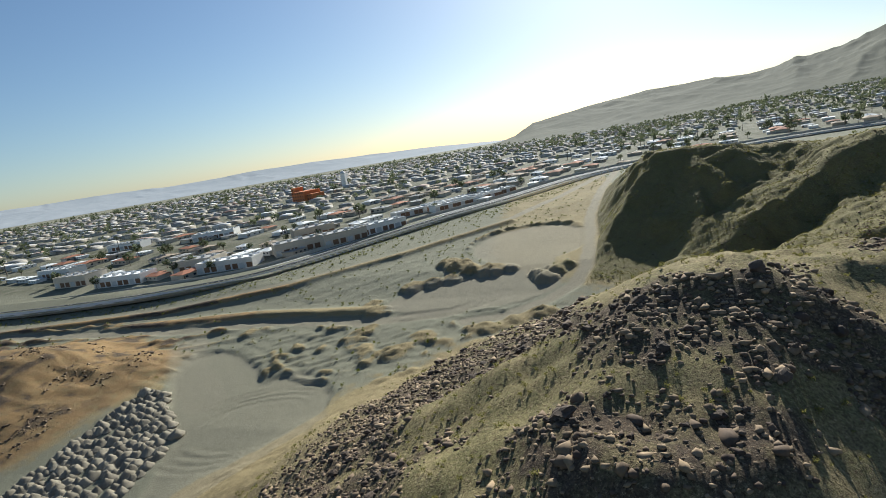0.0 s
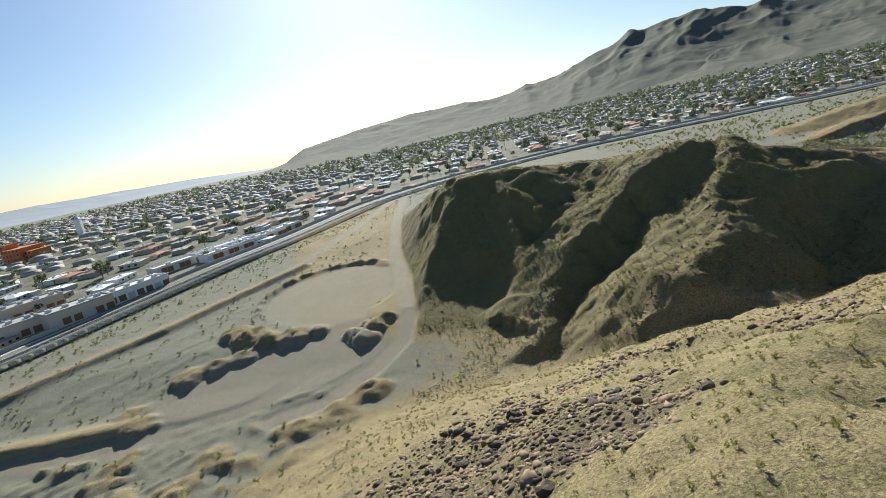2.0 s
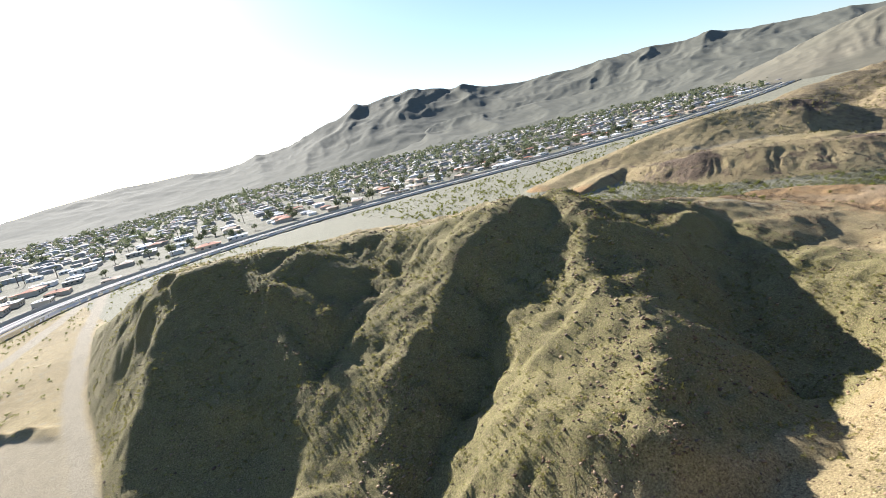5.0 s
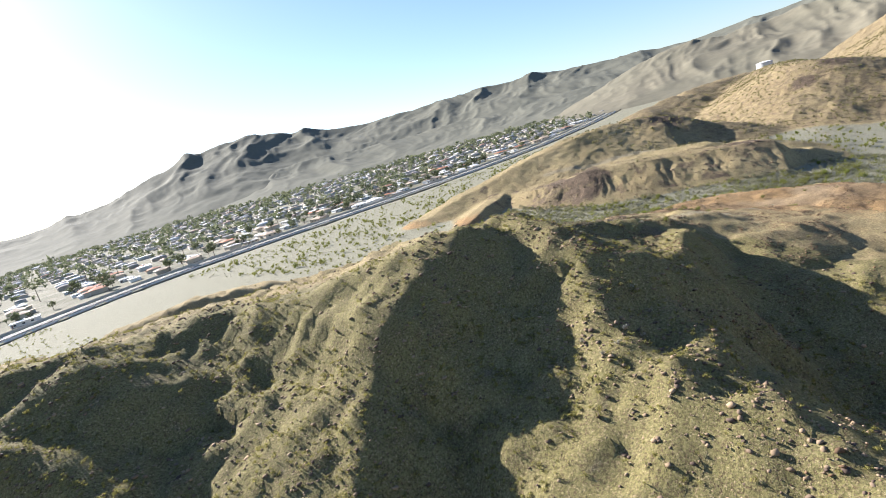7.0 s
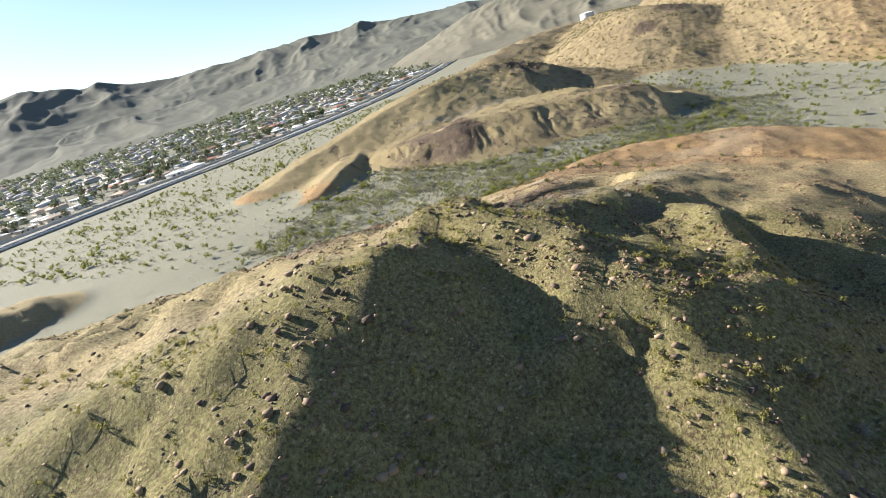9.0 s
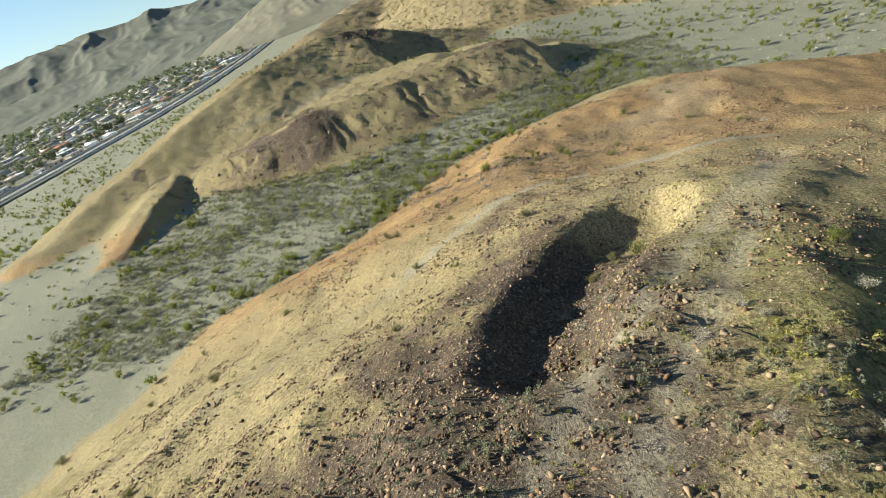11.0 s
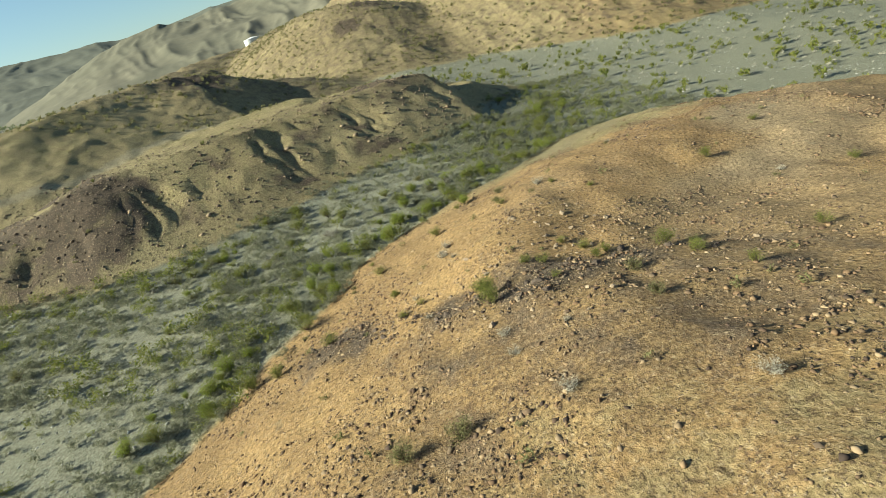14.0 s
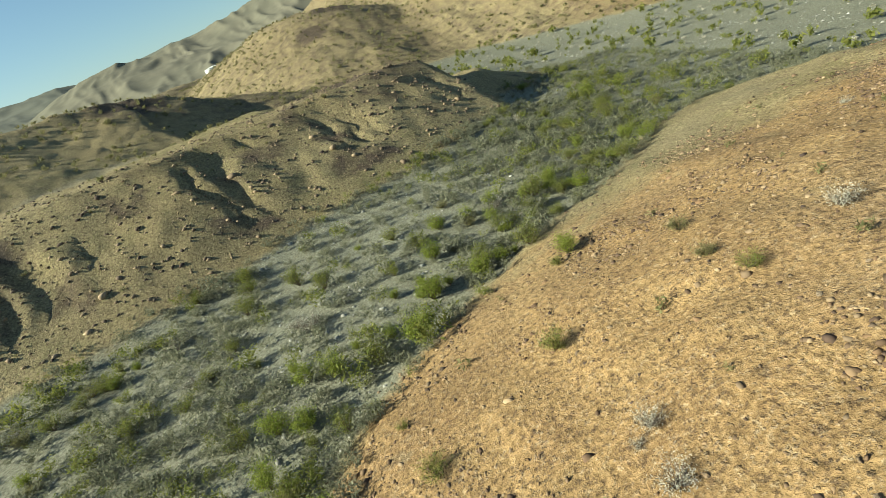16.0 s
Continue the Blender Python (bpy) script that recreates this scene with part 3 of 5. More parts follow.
SKYLINE_EL = [0.6, 0.9, 0.7, 0.8, 0.5, 0.3, 0.1, 0.0, 0.9, 1.6, 2.0, 2.0, 2.1, 3.0, 4.0, 5.1, 5.8, 5.3, 4.6, 4.0, 4.1, 4.1, 3.9, 3.3, 3.0, 3.1, 3.8, 6.0, 6.0, 4.0]


def mountain_material(name, one, two, three):
    m, n, l, b = mat(name, 0.95)
    b.inputs["Specular IOR Level"].default_value = 0.05
    vec = n.new("ShaderNodeNewGeometry").outputs["Position"]
    f = noise_tex(n, l, vec, 0.006, 6, 0.65, 0.35, 0.65)
    g = noise_tex(n, l, vec, 0.05, 5, 0.7, 0.3, 0.7)
    c = mixc(n, l, f, one, two)
    c = mixc(n, l, maths(n, l, "MULTIPLY", g, 0.5), c, three)
    l.new(c, b.inputs["Base Color"])
    return m


def mountains(name, az0, az1, foot, crest, tail, rough, scale, seed, gain, label):
    az = np.radians(np.arange(az0, az1, 0.16))
    r = np.concatenate([np.linspace(foot, crest, 70), np.linspace(crest, tail, 36)[1:]])
    A, D = np.meshgrid(az, r)
    X, Y = D * np.sin(A), 150 + D * np.cos(A)
    el = np.interp(np.degrees(A), SKYLINE_AZ, SKYLINE_EL)
    top = (44 + crest * np.tan(np.radians(el))) * gain
    ground = flat_base(X, Y)
    s = np.clip((D - foot) / (crest - foot), 0, 1)
    # spurs and ravines that run down from the crest
    spur = ridged(A * crest / scale + 0.9 * fbm(X / 320, Y / 320, 3, seed + 7), D / (2.4 * scale), 4, seed)
    ends = smooth(az0, az0 + 16, np.degrees(A)) * smooth(az1, az1 - 12, np.degrees(A))
    rise = np.clip(top - ground, 0, None) * (ends if name != "mountain_range" else smooth(az0, az0 + 4, np.degrees(A)))
    up = s ** 1.25 * (1 - 0.75 * smooth(0, 1, (D - crest) / (tail - crest)))
    Z = ground - 6 + 6 * smooth(0, 0.1, s) * smooth(az0, az0 + 1, np.degrees(A)) + rise * up * (1.12 - 1.5 * rough * (1 - spur) * (1 - 0.6 * s))
    Z = Z + rise * 0.05 * smooth(0.0, 0.3, s) * (1 - 0.6 * s) * (fbm(X / 60, Y / 60, 3, seed + 9) - 0.5)
    me = grid_mesh(name, X, Y, Z)
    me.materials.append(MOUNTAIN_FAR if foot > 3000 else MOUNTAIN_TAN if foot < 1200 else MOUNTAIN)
    return tagged(new(name, me), label, "mountain", kind="structure")


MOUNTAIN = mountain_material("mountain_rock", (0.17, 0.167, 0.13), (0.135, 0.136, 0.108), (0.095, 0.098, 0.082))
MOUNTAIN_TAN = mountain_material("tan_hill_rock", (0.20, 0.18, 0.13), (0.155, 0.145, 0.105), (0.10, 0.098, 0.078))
# distance haze is put into this pale blue-grey base colour
MOUNTAIN_FAR = mountain_material("far_mountain_haze_tone", (0.42, 0.44, 0.46), (0.36, 0.39, 0.42), (0.32, 0.35, 0.38))
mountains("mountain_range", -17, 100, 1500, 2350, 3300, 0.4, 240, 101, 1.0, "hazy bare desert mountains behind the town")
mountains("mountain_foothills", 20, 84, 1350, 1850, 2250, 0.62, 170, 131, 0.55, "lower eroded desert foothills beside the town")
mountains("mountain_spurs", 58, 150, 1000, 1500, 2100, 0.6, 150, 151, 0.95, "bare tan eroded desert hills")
mountains("mountain_distance", -84, -12, 3300, 4000, 4500, 0.4, 500, 171, 1.0, "far mountains across the plain, coloured pale blue-grey for haze")

# ---- helpers for things ----
rng = np.random.default_rng(7)


def part(name, bm, material, parent, label="", flat=True):
    me = bpy.data.meshes.new(name)
    bm.to_mesh(me)
    bm.free()
    if not flat:
        me.shade_smooth()
    me.materials.append(material)
    ob = new(name, me)
    ob.parent = parent
    return tagged(ob, label) if label else ob


def box(bm, x0, x1, y0, y1, z0, z1):
    vs = [bm.verts.new((x, y, z)) for z in (z0, z1) for x, y in ((x0, y0), (x1, y0), (x1, y1), (x0, y1))]
    for f in ((3, 2, 1, 0), (4, 5, 6, 7), (0, 1, 5, 4), (1, 2, 6, 5), (2, 3, 7, 6), (3, 0, 4, 7)):
        bm.faces.new([vs[i] for i in f])
    return vs


def ground_z(x, y):
    return float(height(np.array([x]), np.array([y]))[0])


def lump(seed, detail=1, squash=0.7, rough=0.75):
    """A broken stone: an icosphere pushed in and out, then cut off by a few flat breaks."""
    bm = bmesh.new()
    bmesh.ops.create_icosphere(bm, subdivisions=detail, radius=1.0)
    off = Vector((seed * 3.7, seed * 1.3, 0))
    for v in bm.verts:
        k = 1 + rough * (noise.noise(v.co * 1.3 + off) + 0.8 * noise.noise(v.co * 2.9 + off))
        v.co = Vector((v.co.x * k * 1.2, v.co.y * k * 0.8, v.co.z * k * squash + 0.12 * noise.noise(v.co * 4 + off)))
    for j in range(4):
        n = noise.random_unit_vector()
        for v in bm.verts:
            over = v.co.dot(n) - 0.62
            if over > 0:
                v.co -= n * over * 0.9
    return bm


def arrays(bm):
    bmesh.ops.triangulate(bm, faces=bm.faces[:])
    bm.verts.ensure_lookup_table()
    v = np.array([w.co[:] for w in bm.verts])
    f = np.array([[w.index for w in q.verts] for q in bm.faces])
    bm.free()
    return v, f


def strew(name, forms, x, y, z, size, material, label, category, turn=None, stretch=None):
    """One mesh of many pieces: forms are (verts, triangles), shared out by chance."""
    n = len(x)
    pick = rng.integers(0, len(forms), n)
    turn = rng.uniform(0, 2 * np.pi, n) if turn is None else turn
    stretch = np.ones(n) if stretch is None else stretch
    vs, fs, base = [], [], 0
    for k, (v, f) in enumerate(forms):
        i = np.where(pick == k)[0]
        if not len(i):
            continue
        c, s = np.cos(turn[i])[:, None], np.sin(turn[i])[:, None]
        a = np.stack([(v[:, 0] * c - v[:, 1] * s) * size[i][:, None] + x[i][:, None], (v[:, 0] * s + v[:, 1] * c) * size[i][:, None] + y[i][:, None],
                      v[None, :, 2] * (size[i] * stretch[i])[:, None] + z[i][:, None]], -1).reshape(-1, 3)
        vs.append(a)
        fs.append((f[None] + (np.arange(len(i)) * len(v))[:, None, None]).reshape(-1, 3) + base)
        base += len(a)
    co, tri = np.concatenate(vs), np.concatenate(fs)
    me = bpy.data.meshes.new(name)
    me.vertices.add(len(co))
    me.vertices.foreach_set("co", co.ravel())
    me.loops.add(tri.size)
    me.loops.foreach_set("vertex_index", tri.ravel())
    me.polygons.add(len(tri))
    me.polygons.foreach_set("loop_start", np.arange(len(tri)) * 3)
    me.update(calc_edges=True)
    me.materials.append(material)
    return tagged(new(name, me), label, category, kind="stuff")


def island_tone(m_name, cols, rough=0.9, grain=2.0, thin=0.0):
    """A surface whose tone changes from piece to piece of a joined mesh, with grain. thin: how much light a leaf lets through."""
    m, n, l, b = mat(m_name, rough)
    b.inputs["Specular IOR Level"].default_value = 0.15
    g = n.new("ShaderNodeNewGeometry")
    r = n.new("ShaderNodeValToRGB")
    l.new(g.outputs["Random Per Island"], r.inputs["Fac"])
    e = r.color_ramp.elements
    e[0].color, e[1].color = (*cols[0], 1), (*cols[-1], 1)
    for k, c in enumerate(cols[1:-1]):
        e.new((k + 1) / (len(cols) - 1)).color = (*c, 1)
    f = noise_tex(n, l, g.outputs["Position"], grain, 4, 0.65, 0.25, 0.75)
    l.new(mixc(n, l, 0.4, r.outputs["Color"], mixc(n, l, f, (0.15, 0.15, 0.15), (0.85, 0.85, 0.85)), "OVERLAY"), b.inputs["Base Color"])
    if thin:
        tl, ms = n.new("ShaderNodeBsdfTranslucent"), n.new("ShaderNodeMixShader")
        l.new(r.outputs["Color"], tl.inputs["Color"])
        ms.inputs["Fac"].default_value = thin
        l.new(b.outputs["BSDF"], ms.inputs[1])
        l.new(tl.outputs["BSDF"], ms.inputs[2])
        l.new(ms.outputs["Shader"], n["Material Output"].inputs["Surface"])
    return m


ROCK = island_tone("broken_rock", [(0.07, 0.05, 0.04), (0.14, 0.10, 0.07), (0.22, 0.16, 0.10), (0.30, 0.22, 0.14), (0.11, 0.08, 0.06)])
PALE_ROCK = island_tone("pale_rock", [(0.26, 0.17, 0.095), (0.11, 0.072, 0.047), (0.31, 0.22, 0.13), (0.05, 0.035, 0.028), (0.18, 0.11, 0.06), (0.075, 0.05, 0.038)])
WASH_ROCK = island_tone("wash_cobbles", [(0.30, 0.29, 0.25), (0.20, 0.19, 0.16), (0.40, 0.38, 0.33)])
LEAF = island_tone("creosote_leaf", [(0.11, 0.13, 0.03), (0.16, 0.175, 0.04), (0.22, 0.215, 0.055), (0.13, 0.145, 0.04)], 0.7, thin=0.4)
LEAF_BRIGHT = island_tone("palo_verde_leaf", [(0.15, 0.19, 0.03), (0.21, 0.245, 0.04), (0.26, 0.275, 0.06)], 0.7, thin=0.4)
LEAF_OLIVE = island_tone("brittlebush_leaf", [(0.17, 0.16, 0.07), (0.22, 0.20, 0.09), (0.12, 0.12, 0.05)], 0.8, thin=0.4)
LEAF_GREY = island_tone("dry_brush", [(0.36, 0.33, 0.26), (0.28, 0.25, 0.19), (0.45, 0.42, 0.34)], 0.9)
LEAF_TOWN = island_tone("town_tree_leaf", [(0.10, 0.12, 0.06), (0.14, 0.16, 0.085), (0.11, 0.125, 0.075), (0.18, 0.185, 0.11)], 0.8, thin=0.4)
TWIG = simple("twig", (0.16, 0.12, 0.09), scale=8)
SPOIL = simple("spoil_earth", (0.27, 0.235, 0.175), (0.20, 0.175, 0.13), 1.2, bump=0.1, by_object=True)


noise.seed_set(5)


def stones(seed, n=5, detail=1, squash=0.6):
    return [arrays(lump(seed + k, detail, squash)) for k in range(n)]


def scatter(n, x0, x1, y0, y1, keep):
    x, y = rng.uniform(x0, x1, n), rng.uniform(y0, y1, n)
    z = height(x, y)
    k = rng.uniform(0, 1, n) < keep(x, y, z)
    return x[k], y[k], z[k]


BOULDER = simple("boulder_rock", (0.13, 0.095, 0.07), (0.07, 0.05, 0.04), 2.5, bump=0.05, by_object=True)
PALE_BOULDER = simple("pale_boulder_rock", (0.36, 0.27, 0.18), (0.23, 0.165, 0.11), 4.0, bump=0.03, by_object=True)


# ---- loose stone ----
def single_boulders(x, y, z, lo, hi, material, label, group):
    forms = []
    for k in range(6):
        me = bpy.data.meshes.new("boulder")
        bm = lump(300 + k, 2, 0.75, 0.6)
        bm.to_mesh(me)
        bm.free()
        me.materials.append(material)
        forms.append(me)
    for px, py, pz in zip(x, y, z):
        size = lo + (hi - lo) * rng.uniform() ** 2
        ob = tagged(new("boulder", forms[rng.integers(0, 6)]), label, "boulder", group)
        ob.location = (px, py, pz + 0.1 * size)
        ob.rotation_euler, ob.scale = (rng.uniform(-0.3, 0.3), rng.uniform(-0.3, 0.3), rng.uniform(0, 6.28)), (size, size, size * rng.uniform(0.7, 1.0))


def strew_stones():
    near = lambda x, y: smooth(42, 24, along(x, y, [(-14, 50), (4, 62), (20, 70)])[0])
    x, y, z = scatter(30000, -60, 45, 25, 110, lambda x, y, z: near(x, y) * smooth(0.4, 0.56, fbm(x / 14, y / 14, 4, 61)) * (z > 2))
    strew("dark_boulder_scree", stones(1), x, y, z, rng.gamma(2.0, 0.085, len(x)) + 0.08, ROCK, "dark varnished boulders and scree on a hilltop", "boulders")
    # the largest boulders stand out one by one
    x, y, z = scatter(1500, -34, 34, 30, 92, lambda x, y, z: near(x, y) * smooth(0.46, 0.58, fbm(x / 14, y / 14, 4, 61)) * (z > 6))
    single_boulders(x[:190], y[:190], z[:190], 0.22, 0.8, BOULDER, "dark varnished boulder on a rocky hilltop", "hilltop boulders")
    x, y, z = scatter(900, 128, 182, 184, 212, lambda x, y, z: np.exp(-(along(x, y, [(168, 203), (172, 197), (163, 194), (158, 201)])[0] / 4) ** 2))
    single_boulders(x[:90], y[:90], z[:90], 0.08, 0.26, PALE_BOULDER, "pale broken rock on a rust-coloured slope", "slope rocks")
    x, y, z = scatter(1600, 140, 178, 180, 222, lambda x, y, z: np.exp(-(along(x, y, SCARP)[0] / 1.6) ** 2))
    single_boulders(x[:110], y[:110], z[:110], 0.1, 0.34, BOULDER, "dark brown rock along a low scarp", "scarp rocks")
    # the steep shaded face: stones along its ribs
    def ribs(x, y, z):
        d = np.minimum.reduce([along(x, y, p)[0] for p in (RIB_1, RIB_2, RIB_3, RIB_4, RIB_5, RIB_7)])
        return (0.12 + 0.75 * smooth(9, 2, d)) * (z - flat_base(x, y) > 1.5)
    x, y, z = scatter(48000, -30, 110, 125, 260, lambda x, y, z: ribs(x, y, z) * ((along(x, y, CREST_B)[1] < 0) | (x < 66)))
    strew("rib_scree", stones(11), x, y, z, np.clip(rng.gamma(1.6, 0.06, len(x)) + 0.05, 0, 0.36), ROCK, "broken brown rock on the ribs of a steep slope", "rocks")
    # tan and red slopes seen from close by
    x, y, z = scatter(170000, 70, 205, 155, 250, lambda x, y, z: smooth(0.6, 2.2, z - flat_base(x, y)) * (0.12 + 0.88 * smooth(0.46, 0.62, fbm(x / 6, y / 6, 3, 19))) * smooth(0.6, 1.3, along(x, y, FOOT_TRACK)[0]))
    strew("slope_gravel", stones(21), x, y, z, np.clip(rng.gamma(1.4, 0.034, len(x)) + 0.03, 0, 0.22), PALE_ROCK, "tan and rusty stones strewn over a slope", "stones")
    def crown(x, y, z):
        k = np.exp(-(along(x, y, [(88, 203), (103, 199), (114, 194)])[0] / 11) ** 2) + 0.8 * np.exp(-(along(x, y, SCARP)[0] / 4) ** 2)
        return k * smooth(1.0, 2.0, along(x, y, FOOT_TRACK)[0]) * smooth(0.5, 1.0, np.minimum(along(x, y, RUT_1)[0], along(x, y, RUT_2)[0]))
    x, y, z = scatter(36000, 66, 185, 172, 225, crown)
    strew("ridge_scree", stones(31), x, y, z, np.clip(rng.gamma(1.5, 0.03, len(x)) + 0.035, 0, 0.17), ROCK, "dark scree on a ridge crown", "rocks")
    x, y, z = scatter(16000, 20, 130, 75, 150, lambda x, y, z: 0.6 * smooth(0.45, 0.6, fbm(x / 7, y / 7, 3, 29)) * (z - flat_base(x, y) > 1.2))
    strew("hillside_stones", stones(41), x, y, z, np.clip(rng.gamma(1.6, 0.055, len(x)) + 0.05, 0, 0.35), PALE_ROCK, "scattered brown stones on a tan hillside", "stones")
    x, y, z = scatter(9000, -300, -160, 60, 125, lambda x, y, z: 0.7 * (z - flat_base(x, y) > 1.0) * smooth(0.42, 0.56, fbm(x / 8, y / 8, 3, 49)))
    strew("hill_rubble", stones(71), x, y, z, np.clip(rng.gamma(1.6, 0.12, len(x)) + 0.1, 0, 0.8), ROCK, "dark rubble on a brown hillside", "rocks")
    x, y, z = scatter(26000, 150, 330, 120, 300, lambda x, y, z: (z - flat_base(x, y) < 0.9) * (0.15 + 0.85 * smooth(0.5, 0.62, fbm(x / 9, y / 9, 3, 39))))
    strew("wash_cobbles", stones(51), x, y, z, np.clip(rng.gamma(1.6, 0.05, len(x)) + 0.05, 0, 0.3), WASH_ROCK, "grey cobbles on a sandy wash", "cobbles")
    x, y, z = scatter(9000, 205, 275, 185, 300, lambda x, y, z: (z - flat_base(x, y) > 1.0) * (along(x, y, RIDGE_D)[0] < 26) * 0.8)
    strew("cliff_scree", stones(61), x, y, z, rng.gamma(2.0, 0.06, len(x)) + 0.06, ROCK, "dark stones on an eroded bank", "rocks")


strew_stones()

# shrubs that can be told apart: place and half-width
PALO_VERDE_0 = [(194.3, 209.7, 1.5), (198.9, 208.0, 1.3), (204.9, 206.5, 1.2), (210.5, 204.8, 1.1), (199.3, 204.1, 1.1), (206.8, 192.3, 1.1), (207.5, 200.5, 0.9), (193.8, 199.5, 1.1), (241.1, 174.3, 1.6), (242.5, 168.4, 1.4)]
CREOSOTE_BUSH_0 = [(194.2, 212.6, 1.3), (199.5, 200.1, 1.3), (209.0, 195.9, 1.6), (227, 178.8, 1.7), (227, 184.5, 1.3), (230.9, 191.9, 1.4), (209.8, 222.8, 1.4), (217.8, 224.2, 1.2), (204.1, 223.3, 0.9), (191.9, 221.3, 1.0), (198.6, 229.5, 1.1), (210.7, 230.9, 0.9), (211.4, 218.2, 1.2), (181.8, 211, 0.8), (184.5, 204.2, 0.8), (180.8, 197.4, 0.6), (189.1, 215, 1.0), (206.8, 234.3, 1.2), (205.5, 235.6, 1), (198.6, 226, 1.0), (162.7, 202.9, 0.9), (164.6, 195.4, 0.6), (161.8, 191.1, 0.8), (163.7, 198.7, 0.6), (167.8, 209.2, 0.5), (177.7, 219, 1.2), (214, 223, 1.2), (201.4, 224.7, 0.9), (170, 220.6, 0.9), (169.9, 226.2, 1.2)]
CREOSOTE_BUSH_1 = [(159.4, 190.2, 0.6), (150.8, 185, 0.7), (162.9, 194.6, 0.5), (137.4, 205.8, 0.6), (188.9, 236.4, 0.9), (172.1, 216.2, 0.9), (170.7, 223.1, 0.9), (181.5, 170.2, 0.6), (175.8, 179, 0.7), (169.2, 170.4, 0.6), (158, 242.9, 1.1), (166.4, 260.8, 1.5), (153.6, 250.3, 1.0), (113.4, 188.5, 0.8), (216.7, 223.4, 1.2), (163.2, 264.4, 1.4), (155.7, 264.4, 1.0), (148.1, 249.6, 1.2), (108.4, 178.5, 0.7), (131.5, 227.9, 0.7), (154.1, 278.4, 1.3), (148.3, 181.9, 0.5), (154.3, 190.1, 0.5)]
BRITTLEBUSH_0 = [(186.9, 196.2, 0.7), (183.4, 197.3, 0.6), (185.4, 217.9, 1.2), (158.4, 194.7, 0.7), (172.1, 224, 1.0), (140.9, 213.9, 0.7), (145.3, 217.1, 0.6), (142.7, 212.1, 0.5), (126.2, 196.2, 0.7), (112.9, 190.7, 0.6), (141.8, 215.5, 0.6), (125.1, 207.9, 0.6), (120.8, 232.2, 1.0), (120.6, 259.2, 1.0), (125.4, 247.3, 0.7), (102.7, 226.7, 0.7)]
DRY_BUSH_0 = [(180.9, 193.4, 0.8), (177.4, 204, 0.7), (175, 204.6, 0.8), (156.3, 203.4, 0.6), (164.2, 207.2, 0.4), (126, 198.8, 0.5), (106.6, 193.2, 0.6), (105.8, 191.3, 0.6), (102.5, 193.3, 0.5), (101.9, 185.8, 0.5), (100.5, 185.3, 0.4), (99.5, 188.2, 0.6), (93.3, 191.6, 0.5), (93.2, 187.6, 0.4), (102.4, 180.2, 0.6), (91.1, 187.4, 0.4), (87, 171.4, 0.6), (79, 171.4, 0.5), (68.8, 167.6, 0.5), (67.3, 165.6, 0.6), (63, 164.8, 0.5), (61.8, 166, 0.5), (58.9, 165.5, 0.5), (57.4, 166.5, 0.4), (88.6, 173.4, 0.5), (59.3, 169.7, 0.5)]
CREOSOTE_BUSH_2 = [(164.3, 203.2, 0.85), (166.1, 196.4, 0.5), (164.5, 199.7, 0.55), (173.4, 209.7, 0.5), (186.1, 212.0, 0.4), (183.8, 220.5, 0.9), (197.2, 229.5, 0.6), (193.1, 221.7, 0.6), (168.0, 207.6, 0.4), (179.6, 192.3, 0.4), (175.7, 190.1, 0.45), (160.7, 203.2, 0.8), (158.7, 190.6, 0.6), (162.4, 195.4, 0.5), (160.3, 198.9, 0.45), (173.9, 209.8, 0.4), (157.9, 183.1, 0.6)]
BRITTLEBUSH_1 = [(153.8, 195.7, 0.6), (150.0, 207.2, 0.9), (149.9, 209.7, 0.8), (117.6, 190.1, 0.6), (114.9, 191.8, 0.6), (112.8, 207.0, 0.6)]
DRY_BUSH_1 = [(177.1, 204.6, 0.4), (172.7, 203.9, 0.4), (172.6, 214.7, 0.4), (169.7, 207.9, 0.4), (153.7, 203.4, 0.5), (149.0, 202.2, 0.6), (154.1, 200.4, 0.3), (109.5, 194.2, 0.5), (113.3, 195.6, 0.4), (110.1, 192.8, 0.45), (111.3, 192.0, 0.4), (110.9, 199.7, 0.4), (107.9, 196.4, 0.4)]
PLANTS = [(x, y, s, key) for rows, key in ((PALO_VERDE_0, "palo_verde"), (CREOSOTE_BUSH_0, "creosote_bush"), (CREOSOTE_BUSH_1, "creosote_bush"), (CREOSOTE_BUSH_2, "creosote_bush"), (BRITTLEBUSH_1, "brittlebush"), (DRY_BUSH_1, "dry_bush"), (BRITTLEBUSH_0, "brittlebush"), (DRY_BUSH_0, "dry_bush")) for x, y, s in rows]

